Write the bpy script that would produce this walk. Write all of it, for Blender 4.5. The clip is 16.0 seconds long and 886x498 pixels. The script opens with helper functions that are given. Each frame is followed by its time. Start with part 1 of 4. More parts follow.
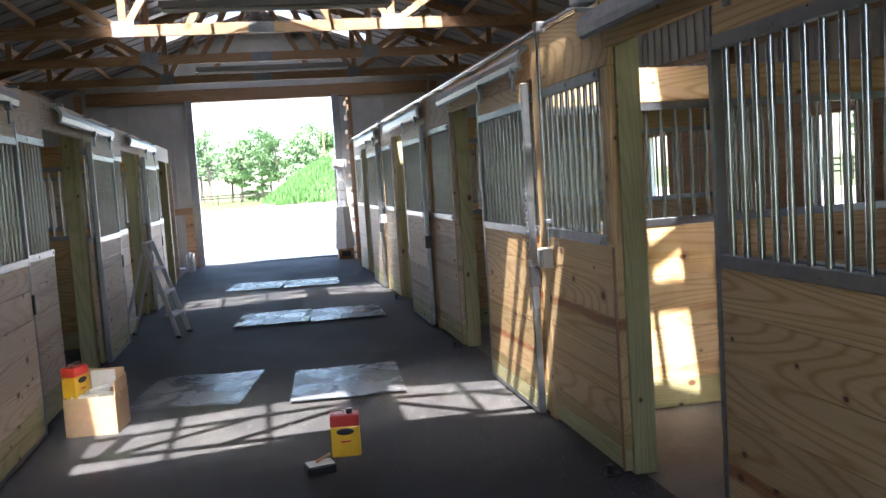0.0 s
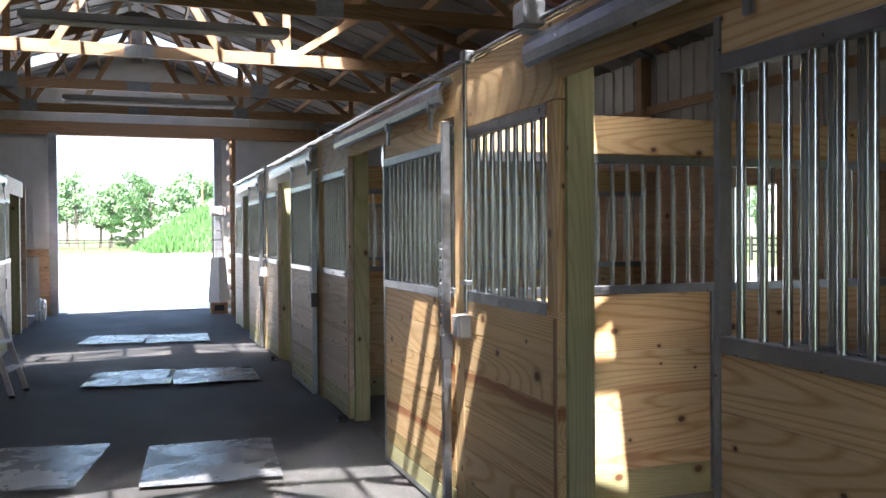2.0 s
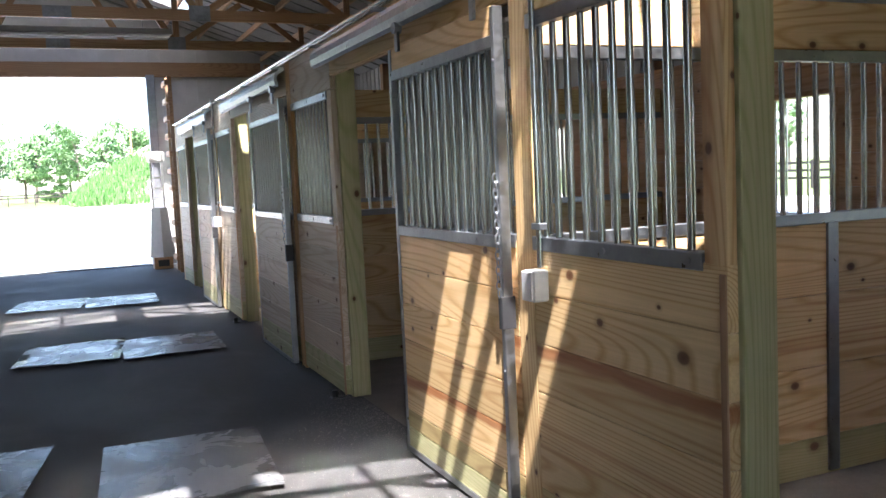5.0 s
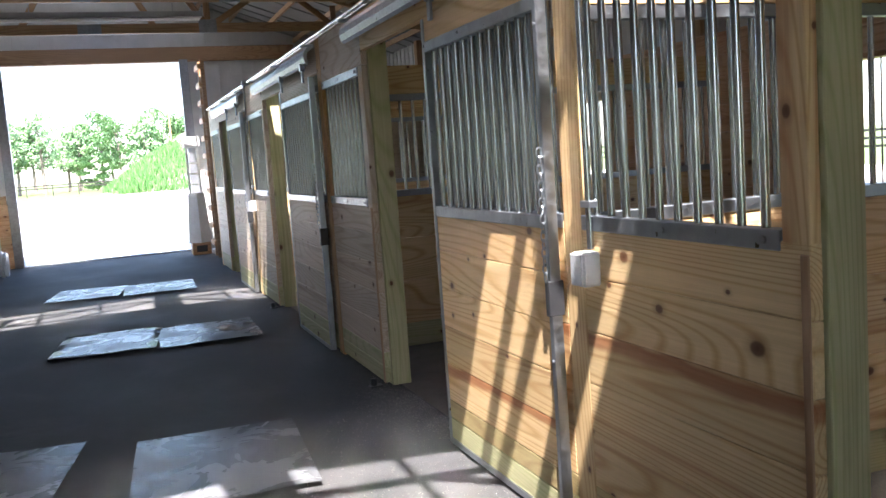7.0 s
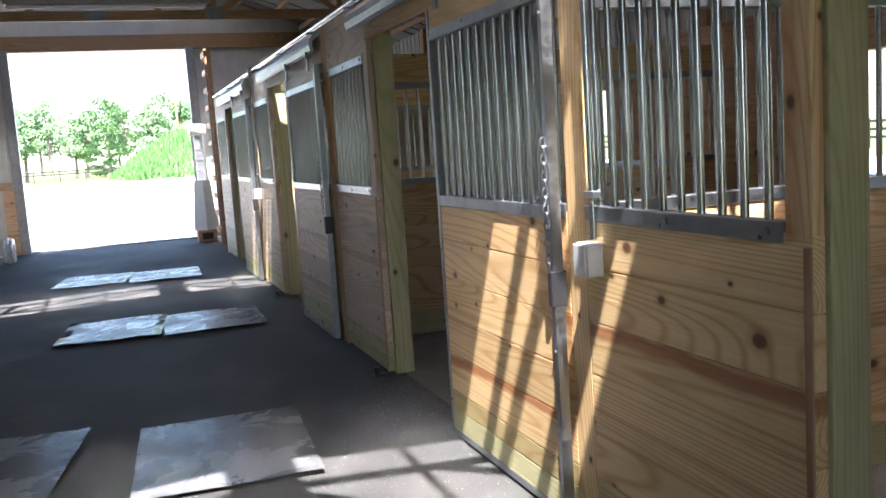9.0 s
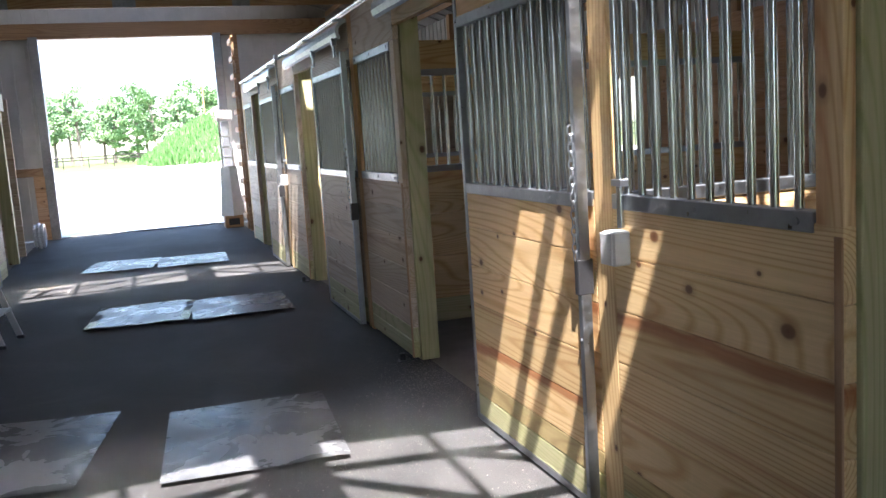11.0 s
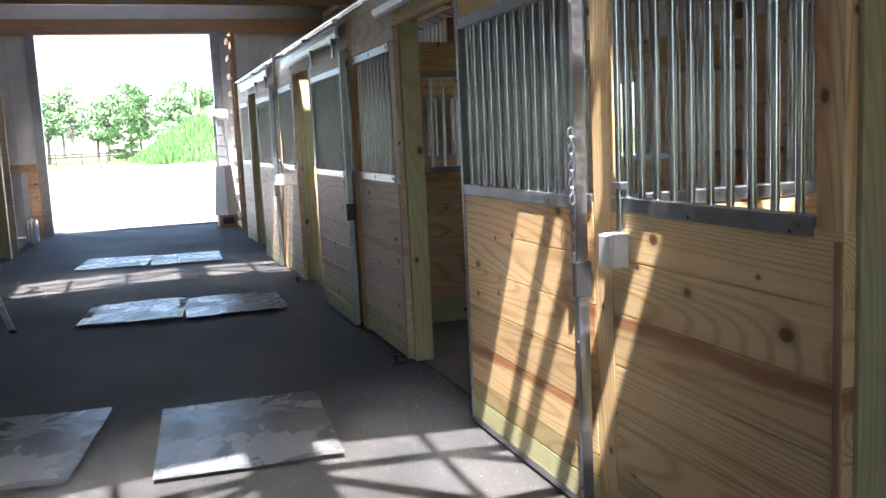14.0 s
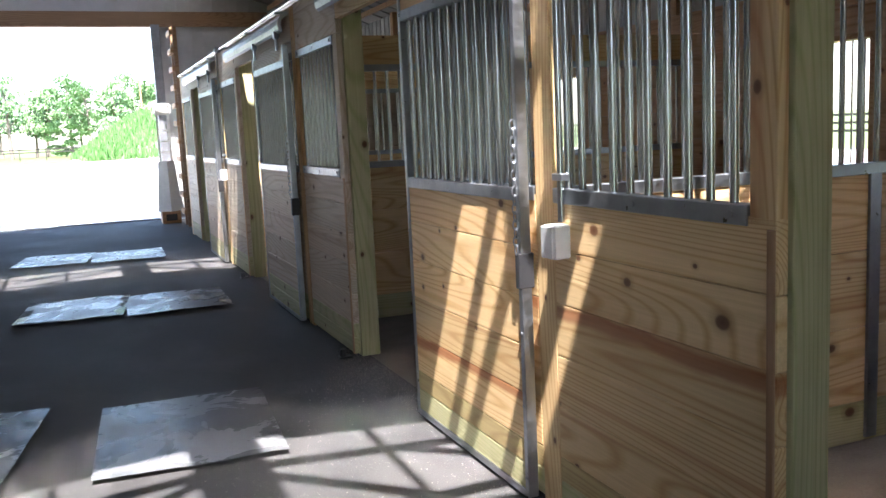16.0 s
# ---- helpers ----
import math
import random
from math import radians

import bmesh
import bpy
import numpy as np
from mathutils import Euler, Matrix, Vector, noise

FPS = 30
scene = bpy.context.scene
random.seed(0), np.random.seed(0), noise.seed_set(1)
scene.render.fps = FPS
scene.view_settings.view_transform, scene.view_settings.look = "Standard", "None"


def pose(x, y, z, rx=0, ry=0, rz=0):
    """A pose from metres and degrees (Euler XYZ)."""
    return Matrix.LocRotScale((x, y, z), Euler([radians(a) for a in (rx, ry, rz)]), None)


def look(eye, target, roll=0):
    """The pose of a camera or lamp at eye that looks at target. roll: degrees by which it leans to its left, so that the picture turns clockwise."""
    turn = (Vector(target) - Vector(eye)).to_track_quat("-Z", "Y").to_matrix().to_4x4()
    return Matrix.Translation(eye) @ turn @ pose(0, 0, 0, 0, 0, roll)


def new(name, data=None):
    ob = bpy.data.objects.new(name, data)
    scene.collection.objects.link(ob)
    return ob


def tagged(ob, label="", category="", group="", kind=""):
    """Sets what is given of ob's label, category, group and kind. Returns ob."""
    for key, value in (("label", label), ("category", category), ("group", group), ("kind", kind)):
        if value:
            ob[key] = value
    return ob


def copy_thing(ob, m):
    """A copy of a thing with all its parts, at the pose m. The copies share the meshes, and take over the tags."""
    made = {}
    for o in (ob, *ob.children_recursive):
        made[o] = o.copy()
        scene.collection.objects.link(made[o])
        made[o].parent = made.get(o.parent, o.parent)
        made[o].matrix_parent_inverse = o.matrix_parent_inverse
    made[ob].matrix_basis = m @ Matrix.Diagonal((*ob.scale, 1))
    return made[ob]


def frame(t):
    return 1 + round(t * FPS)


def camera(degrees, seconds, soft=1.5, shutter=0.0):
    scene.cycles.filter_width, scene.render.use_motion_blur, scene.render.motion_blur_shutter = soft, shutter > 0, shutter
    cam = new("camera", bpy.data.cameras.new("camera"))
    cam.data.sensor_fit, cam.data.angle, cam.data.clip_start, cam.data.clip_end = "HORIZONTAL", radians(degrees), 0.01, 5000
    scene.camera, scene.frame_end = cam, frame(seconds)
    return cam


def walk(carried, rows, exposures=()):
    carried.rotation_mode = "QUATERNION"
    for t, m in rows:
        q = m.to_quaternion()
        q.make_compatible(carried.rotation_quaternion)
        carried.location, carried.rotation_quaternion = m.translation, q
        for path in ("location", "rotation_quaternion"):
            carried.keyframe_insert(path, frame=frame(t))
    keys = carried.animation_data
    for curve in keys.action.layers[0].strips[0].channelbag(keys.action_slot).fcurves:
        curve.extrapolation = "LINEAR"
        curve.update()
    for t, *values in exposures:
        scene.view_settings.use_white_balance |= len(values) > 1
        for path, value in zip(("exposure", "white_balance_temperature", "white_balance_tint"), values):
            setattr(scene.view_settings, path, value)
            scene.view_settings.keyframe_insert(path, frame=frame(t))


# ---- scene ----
import functools

cam = camera(54.0, 16.0)
PATH = [
    (0, (-1.761, -4.352, 1.639), (-1.372, -2.397, 1.477), -3.8),
    (0.5, (-1.735, -4.184, 1.595), (-1.149, -2.276, 1.474), -3.3),
    (1, (-1.686, -4.005, 1.603), (-1.067, -2.105, 1.537), -0.7),
    (1.5, (-1.653, -3.689, 1.586), (-1.096, -1.768, 1.555), -0.9),
    (2, (-1.694, -3.441, 1.581), (-1.03, -1.555, 1.549), -0.4),
    (2.5, (-1.751, -3.302, 1.587), (-0.984, -1.455, 1.579), -0.6),
    (3, (-1.712, -2.94, 1.577), (-0.995, -1.074, 1.587), -1.3),
    (3.5, (-1.674, -2.616, 1.571), (-0.995, -0.736, 1.496), -2.4),
    (4, (-1.734, -2.394, 1.568), (-0.937, -0.563, 1.448), -2.7),
    (4.5, (-1.736, -2.204, 1.556), (-0.937, -0.377, 1.406), -2.6),
    (7, (-1.626, -1.801, 1.536), (-0.924, 0.06, 1.321), -4.1),
    (7.5, (-1.631, -1.8, 1.534), (-0.924, 0.057, 1.31), -4.3),
    (8, (-1.626, -1.802, 1.536), (-0.926, 0.058, 1.313), -4.0),
    (8.5, (-1.608, -1.8, 1.533), (-0.908, 0.059, 1.3), -4.0),
    (9, (-1.611, -1.799, 1.538), (-0.925, 0.064, 1.298), -3.8),
    (11.5, (-1.629, -1.809, 1.546), (-1.006, 0.072, 1.273), -3.9),
    (12, (-1.64, -1.818, 1.542), (-1.025, 0.065, 1.267), -4.0),
    (12.5, (-1.63, -1.821, 1.536), (-1.033, 0.069, 1.268), -3.9),
    (13, (-1.659, -1.822, 1.55), (-1.061, 0.068, 1.283), -3.6),
    (13.5, (-1.658, -1.812, 1.553), (-1.053, 0.075, 1.281), -3.3),
    (14, (-1.646, -1.801, 1.532), (-0.999, 0.073, 1.272), -2.7),
    (14.5, (-1.628, -1.792, 1.529), (-0.946, 0.07, 1.266), -2.6),
    (15, (-1.618, -1.79, 1.524), (-0.917, 0.064, 1.257), -2.6),
    (15.5, (-1.607, -1.794, 1.521), (-0.891, 0.054, 1.251), -2.4),
    (16, (-1.622, -1.802, 1.517), (-0.867, 0.029, 1.242), -2.7),
]
EXPOSURES = [(0, 2.88, 6150, 16.5), (0.5, 2.82, 6150, 16.5), (1.5, 2.86, 6150, 16.5), (2.5, 3.0, 6150, 16.5), (4.5, 3.14, 6150, 16.5), (9, 3.1, 6150, 16.5), (12.5, 3.06, 6150, 16.5), (16, 3.12, 6150, 16.5)]
walk(cam, [(t, look(eye, target, roll)) for t, eye, target, roll in PATH], EXPOSURES)


# ---- world, sun, exposure ----
SUN_DIR = Vector((0.10, 0.47, -1.0)).normalized()
world = bpy.data.worlds.new("sky")
scene.world = world
world.use_nodes = True
wn = world.node_tree.nodes
sky = wn.new("ShaderNodeTexSky")
sky.sky_type, sky.sun_disc = "NISHITA", False
sky.sun_elevation = math.asin(-SUN_DIR.z)
sky.sun_rotation = math.atan2(-SUN_DIR.x, -SUN_DIR.y)
world.node_tree.links.new(sky.outputs[0], wn["Background"].inputs[0])
wn["Background"].inputs[1].default_value = 0.125
sun = new("sun", bpy.data.lights.new("sun", "SUN"))
sun.data.energy, sun.data.angle, sun.data.color = 5.0, radians(0.5), (1.0, 0.95, 0.87)
sun.matrix_world = Matrix.Translation((0, 0, 30)) @ SUN_DIR.to_track_quat("-Z", "Y").to_matrix().to_4x4()


# ---- materials ----
class Mat:
    """A node material with a principled shader and short helpers."""

    def __init__(self, name, rough=0.6, metal=0.0, spec=0.4):
        self.m = bpy.data.materials.new(name)
        self.m.use_nodes = True
        self.t = self.m.node_tree
        self.b = self.t.nodes["Principled BSDF"]
        self.b.inputs["Roughness"].default_value = rough
        self.b.inputs["Metallic"].default_value = metal
        self.b.inputs["Specular IOR Level"].default_value = spec

    def n(self, kind, **kw):
        node = self.t.nodes.new("ShaderNode" + kind)
        for k, v in kw.items():
            node.inputs[k.replace("_", " ")].default_value = v
        return node

    def link(self, a, b):
        self.t.links.new(a, b)

    def coords(self, scale, shift=True):
        """Object coordinates, shifted by the object's random number and scaled."""
        tc = self.n("TexCoord")
        out = tc.outputs["Object"]
        if shift:
            oi = self.n("ObjectInfo")
            mul = self.n("Math")
            mul.operation = "MULTIPLY"
            mul.inputs[1].default_value = 37.0
            self.link(oi.outputs["Random"], mul.inputs[0])
            add = self.n("VectorMath")
            self.link(out, add.inputs[0])
            self.link(mul.outputs[0], add.inputs[1])
            out = add.outputs[0]
        mp = self.n("Mapping")
        mp.inputs["Scale"].default_value = scale
        self.link(out, mp.inputs["Vector"])
        return mp.outputs[0]

    def noise(self, vec, scale, detail=4, rough=0.6, dist=0.0):
        nd = self.n("TexNoise", Scale=scale, Detail=detail, Roughness=rough, Distortion=dist)
        self.link(vec, nd.inputs["Vector"])
        return nd.outputs[0]

    def ramp(self, fac, stops):
        r = self.n("ValToRGB")
        e = r.color_ramp.elements
        while len(e) < len(stops):
            e.new(0.5)
        for el, (p, c) in zip(e, stops):
            el.position, el.color = p, (*c, 1) if len(c) == 3 else c
        self.link(fac, r.inputs[0])
        return r.outputs[0]

    def mix(self, fac, a, b, mode="MIX"):
        mx = self.n("Mix")
        mx.data_type, mx.blend_type = "RGBA", mode
        for val, sock in ((fac, mx.inputs[0]), (a, mx.inputs[6]), (b, mx.inputs[7])):
            if hasattr(val, "links"):
                self.link(val, sock)
            else:
                sock.default_value = val if isinstance(val, float) else (*val, 1)
        return mx.outputs[2]

    def bump(self, height, strength=0.3, dist=0.01):
        bp = self.n("Bump", Strength=strength, Distance=dist)
        self.link(height, bp.inputs["Height"])
        self.link(bp.outputs[0], self.b.inputs["Normal"])

    def color(self, sock):
        self.link(sock, self.b.inputs["Base Color"])

    def rough(self, sock):
        self.link(sock, self.b.inputs["Roughness"])


def wood(name, light, mid, dark, knots=True, rough=0.55, tone=0.17, heart=None):
    """Sawn softwood, grain along local x: growth rings, fine fibres, knots and a tone of its own for each board."""
    w = Mat(name, rough, spec=0.35)
    v = w.coords((0.24, 2.6, 2.6))
    warp = w.noise(v, 1.3, 3, 0.5)
    rings = w.noise(v, 0.9, 1.0, 0.35)
    turns = w.n("Math")
    turns.operation = "MULTIPLY"
    turns.inputs[1].default_value = 300.0
    w.link(rings, turns.inputs[0])
    sine = w.n("Math")
    sine.operation = "SINE"
    w.link(turns.outputs[0], sine.inputs[0])
    half = w.n("MapRange")
    half.inputs[1].default_value = -1.0
    w.link(sine.outputs[0], half.inputs[0])
    c = w.ramp(half.outputs[0], ((0.0, light), (0.55, light), (0.93, tuple((p + 2 * q) / 3 for p, q in zip(light, mid))), (1.0, mid)))
    streak = w.ramp(w.noise(w.coords((0.10, 5.5, 5.5)), 1.0, 1, 0.5), ((0.60, (0, 0, 0)), (0.64, (0.5, 0.5, 0.5)), (0.68, (0, 0, 0))))
    c = w.mix(streak, c, dark)
    if heart:
        sep_h, wave = w.n("SeparateXYZ"), w.n("Math")
        w.link(w.coords((1, 1, 1), False), sep_h.inputs[0])
        wave.operation = "MULTIPLY_ADD"
        wave.inputs[1].default_value = 0.12
        w.link(w.noise(w.coords((1.6, 0.0, 0.8)), 1.0, 3, 0.6), wave.inputs[0])
        w.link(sep_h.outputs[2], wave.inputs[2])
        lo, hi = heart
        band = w.ramp(wave.outputs[0], ((lo, (0, 0, 0)), (lo + 0.02, (0.7, 0.7, 0.7)), (hi - 0.02, (0.85, 0.85, 0.85)), (hi, (0, 0, 0))))
        c = w.mix(band, c, (0.34, 0.115, 0.04))
    fib = w.noise(w.coords((2.2, 75.0, 75.0)), 1.0, 3, 0.7)
    c = w.mix(0.36, c, w.ramp(fib, ((0.3, (0.55, 0.48, 0.42)), (0.65, (1, 1, 1)))), "MULTIPLY")
    c = w.mix(0.3, c, w.ramp(warp, ((0.3, (0.80, 0.74, 0.66)), (0.6, (1, 1, 1)))), "MULTIPLY")
    oi = w.n("ObjectInfo")
    c = w.mix(1.0, c, w.ramp(oi.outputs["Random"], ((0.0, (1 - tone, 1 - tone * 1.1, 1 - tone * 1.3)), (0.5, (1, 1, 1)), (1.0, (1.0, 1 - tone * 0.4, 1 - tone * 0.7)))), "MULTIPLY")
    if knots:
        kv = w.coords((3.1, 4.2, 4.2))
        vo = w.n("TexVoronoi", Scale=1.0, Randomness=1.0)
        vo.voronoi_dimensions = "2D"
        sx, cx = w.n("SeparateXYZ"), w.n("CombineXYZ")
        w.link(kv, sx.inputs[0])
        w.link(sx.outputs[0], cx.inputs[0])
        across = w.n("Math")
        across.operation = "ADD"
        w.link(sx.outputs[1], across.inputs[0])
        w.link(sx.outputs[2], across.inputs[1])
        w.link(across.outputs[0], cx.inputs[1])
        w.link(cx.outputs[0], vo.inputs["Vector"])
        sep = w.n("SeparateColor")
        w.link(vo.outputs["Color"], sep.inputs[0])
        pick = w.n("Math")
        pick.operation = "GREATER_THAN"
        pick.inputs[1].default_value = 0.42
        w.link(sep.outputs[0], pick.inputs[0])
        wob = w.n("Math")
        wob.operation = "MULTIPLY"
        w.link(vo.outputs["Distance"], wob.inputs[0])
        size = w.n("MapRange")
        size.inputs[3].default_value, size.inputs[4].default_value = 0.6, 2.2
        w.link(sep.outputs[1], size.inputs[0])
        w.link(size.outputs[0], wob.inputs[1])
        spot = w.ramp(wob.outputs[0], ((0.0, (1, 1, 1)), (0.05, (0.9, 0.9, 0.9)), (0.075, (0.3, 0.3, 0.3)), (0.15, (0, 0, 0))))
        both = w.n("Math")
        both.operation = "MULTIPLY"
        w.link(spot, both.inputs[0])
        w.link(pick.outputs[0], both.inputs[1])
        c = w.mix(both.outputs[0], c, (0.09, 0.032, 0.012))
    w.color(c)
    w.bump(fib, 0.25, 0.004)
    return w.m


PINE = wood("pine_boards", (0.74, 0.545, 0.295), (0.57, 0.365, 0.165), (0.38, 0.15, 0.055))
HEART = wood("pine_heartwood_board", (0.74, 0.545, 0.295), (0.57, 0.365, 0.165), (0.38, 0.15, 0.055), heart=(0.095, 0.17))
TREATED = wood("treated_timber", (0.52, 0.50, 0.29), (0.42, 0.43, 0.22), (0.27, 0.28, 0.13), tone=0.12)
TANNED = wood("brown_treated_board", (0.44, 0.35, 0.17), (0.35, 0.26, 0.12), (0.22, 0.14, 0.06), knots=False, tone=0.1)
GREYPINE = wood("weathered_pine_boards", (0.64, 0.54, 0.43), (0.53, 0.42, 0.31), (0.32, 0.20, 0.13))
TRUSS = wood("truss_lumber", (0.40, 0.26, 0.15), (0.31, 0.185, 0.10), (0.20, 0.10, 0.05), knots=False, tone=0.35)
LINING = wood("wall_lining_boards", (0.54, 0.36, 0.23), (0.44, 0.27, 0.15), (0.26, 0.13, 0.06))
PALLET = wood("rough_lumber", (0.5, 0.3, 0.17), (0.4, 0.22, 0.1), (0.25, 0.12, 0.05), knots=False)


def steel(name, base, rough, relief=0.06):
    s = Mat(name, rough, 1.0)
    v = s.coords((1, 1, 1))
    n1 = s.noise(v, 9.0, 5, 0.65)
    s.color(s.ramp(n1, ((0.3, tuple(c * 0.78 for c in base)), (0.7, base))))
    if relief:
        s.rough(s.ramp(s.noise(v, 30.0, 3), ((0.3, (rough * 0.75,) * 3), (0.7, (rough * 1.35,) * 3))))
    if relief:
        s.bump(n1, relief, 0.003)
    return s.m


GALV = steel("galvanized_steel", (0.36, 0.38, 0.41), 0.36)
TUBE = steel("galvanized_conduit", (0.50, 0.53, 0.57), 0.22, 0.0)
PLATE = steel("dull_joint_plate", (0.30, 0.31, 0.33), 0.55)


def plain(name, base, rough=0.5, metal=0.0, vary=0.15, scale=12.0, bump=0.1):
    p = Mat(name, rough, metal)
    n1 = p.noise(p.coords((1, 1, 1)), scale, 5, 0.65)
    p.color(p.ramp(n1, ((0.25, tuple(c * (1 - vary) for c in base)), (0.75, base))))
    p.bump(n1, bump, 0.004)
    return p.m


def grainy(name, lo, hi, rlo, rhi, fine, coarse, bump, specks=None, dust=None, spec=0.5):
    g = Mat(name, 0.8, spec=spec)
    v = g.coords((1, 1, 1), False)
    a, b = g.noise(v, fine, 6, 0.75), g.noise(v, coarse, 4, 0.6, 0.6)
    c = g.mix(0.5, g.ramp(a, ((0.3, lo), (0.72, hi))), g.ramp(b, ((0.35, lo), (0.7, hi))))
    if dust:
        film = g.ramp(g.noise(v, 0.7, 6, 0.7, 1.4), ((0.50, (0, 0, 0)), (0.76, (0.35, 0.35, 0.35))))
        c = g.mix(film, c, dust)
    if specks:
        vo = g.n("TexVoronoi", Scale=specks[0])
        g.link(v, vo.inputs["Vector"])
        sp = g.ramp(vo.outputs["Distance"], ((0.0, (1, 1, 1)), (0.09, (0, 0, 0))))
        c = g.mix(sp, c, specks[1])
    g.color(c)
    g.rough(g.ramp(b, ((0.35, (rlo,) * 3), (0.7, (rhi,) * 3))))
    g.bump(a, bump, 0.01)
    return g.m


RUBBER = grainy("black_rubber_pavers", (0.014, 0.014, 0.015), (0.062, 0.06, 0.058), 0.65, 0.88, 150.0, 1.1, 0.8, (70.0, (0.27, 0.26, 0.245)), (0.10, 0.096, 0.09), 0.22)
DIRT = grainy("stone_dust", (0.09, 0.08, 0.068), (0.25, 0.225, 0.195), 0.85, 0.95, 90.0, 2.2, 0.7)
GRAVEL = grainy("pale_gravel", (0.52, 0.50, 0.46), (0.74, 0.72, 0.67), 0.9, 0.95, 30.0, 0.5, 0.5)
MATTING = grainy("worn_grey_mat", (0.13, 0.135, 0.14), (0.22, 0.22, 0.225), 0.16, 0.44, 60.0, 2.4, 0.1)
GRASS = grainy("meadow_grass", (0.05, 0.085, 0.015), (0.11, 0.135, 0.035), 0.9, 0.95, 4.0, 0.12, 0.4)
CHIPS = plain("pale_stone_chips", (0.30, 0.28, 0.25), 0.9, vary=0.4, scale=40.0)
CARD = plain("cardboard", (0.44, 0.29, 0.16), 0.8, vary=0.2)
PAPER = plain("white_paper", (0.78, 0.78, 0.75), 0.7)
YELLOW = plain("yellow_tin", (0.78, 0.47, 0.02), 0.35)
RED = plain("red_tin", (0.55, 0.035, 0.02), 0.35)
BLACK = plain("black_plastic", (0.02, 0.02, 0.022), 0.4)
WHITE = plain("white_paint", (0.78, 0.78, 0.76), 0.5)
GREYBOX = plain("grey_metal_box", (0.42, 0.43, 0.44), 0.45)
SIDING = plain("painted_steel_siding", (0.50, 0.50, 0.49), 0.45, vary=0.2, scale=3.0)
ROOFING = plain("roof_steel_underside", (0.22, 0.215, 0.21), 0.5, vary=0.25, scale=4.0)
ALU = plain("aluminium_ladder", (0.62, 0.63, 0.65), 0.4, 0.6)
BARK = plain("bark", (0.24, 0.20, 0.16), 0.9, vary=0.5, bump=0.5)
CLEARBAG = plain("clear_plastic_wrap", (0.6, 0.62, 0.64), 0.2)
FENCE = plain("fence_timber", (0.035, 0.03, 0.026), 0.85)


def leafy(name, a, b):
    g = Mat(name, 0.6)
    gi = g.n("NewGeometry")
    g.color(g.ramp(gi.outputs["Random Per Island"], ((0.0, a), (1.0, b))))
    g.b.inputs["Transmission Weight"].default_value = 0.0
    g.b.inputs["Subsurface Weight"].default_value = 0.0
    return g.m


LEAF = leafy("tree_leaves", (0.09, 0.17, 0.06), (0.21, 0.34, 0.16))
WEED = leafy("tall_weeds", (0.045, 0.13, 0.025), (0.12, 0.25, 0.07))
glass = Mat("clear_glass", 0.02)
glass.b.inputs["Transmission Weight"].default_value = 1.0
glass.b.inputs["IOR"].default_value = 1.08
GLASS = glass.m
tubeglow = Mat("lamp_diffuser", 0.4)
tubeglow.b.inputs["Base Color"].default_value = (0.8, 0.8, 0.8, 1)
DIFFUSER = tubeglow.m


# ---- mesh helpers ----
def box(bm, x0, x1, y0, y1, z0, z1, bevel=0.0):
    r = bmesh.ops.create_cube(bm, size=1.0, matrix=Matrix.Translation(((x0 + x1) / 2, (y0 + y1) / 2, (z0 + z1) / 2)) @ Matrix.Diagonal((x1 - x0, y1 - y0, z1 - z0, 1)))
    if bevel:
        edges = {e for v in r["verts"] for e in v.link_edges}
        bmesh.ops.bevel(bm, geom=list(edges), offset=bevel, segments=1, affect="EDGES")
    return bm


def rod(bm, a, b, r, n=10, r2=None, caps=True):
    a, b = Vector(a), Vector(b)
    d = b - a
    m = Matrix.Translation((a + b) / 2) @ d.to_track_quat("Z", "Y").to_matrix().to_4x4()
    bmesh.ops.create_cone(bm, cap_ends=caps, segments=n, radius1=r, radius2=r if r2 is None else r2, depth=d.length, matrix=m)
    return bm


def beam(bm, a, b, w, h, up=(0, 1, 0)):
    """A bar of section w (along up) by h from a to b."""
    a, b, up = Vector(a), Vector(b), Vector(up)
    d = (b - a).normalized()
    side = d.cross(up).normalized()
    vs = []
    for p in (a, b):
        for s, u in ((-1, -1), (1, -1), (1, 1), (-1, 1)):
            vs.append(bm.verts.new(p + side * (s * h / 2) + up * (u * w / 2)))
    for f in ((0, 1, 2, 3), (7, 6, 5, 4), (0, 4, 5, 1), (1, 5, 6, 2), (2, 6, 7, 3), (3, 7, 4, 0)):
        bm.faces.new([vs[i] for i in f])
    bmesh.ops.recalc_face_normals(bm, faces=bm.faces[:])
    return bm


def mesh(bm, material, name="mesh", smooth=False):
    me = bpy.data.meshes.new(name)
    bm.to_mesh(me)
    bm.free()
    me.materials.append(material)
    if smooth:
        for p in me.polygons:
            p.use_smooth = len(p.vertices) == 4
    return me


def part(name, bm, material, parent, label="", smooth=False):
    ob = new(name, bm if isinstance(bm, bpy.types.Mesh) else mesh(bm, material, name, smooth))
    ob.parent = parent
    return tagged(ob, label)


def thing(name, at, label, category, group="", rz=0.0):
    ob = new(name)
    ob.matrix_basis = pose(*at, 0, 0, rz)
    return tagged(ob, label, category, group)


def solid(name, bm, material, label, category, group="", kind="", smooth=False):
    return tagged(new(name, mesh(bm, material, name, smooth)), label, category, group, kind)


def B():
    return bmesh.new()


@functools.lru_cache(None)
def board_mesh(length, height, thick, mat_name):
    """A bevelled board centred on its origin, its length along local x."""
    bm = box(B(), -length / 2, length / 2, -thick / 2, thick / 2, -height / 2, height / 2, 0.003)
    return mesh(bm, bpy.data.materials[mat_name], "board")


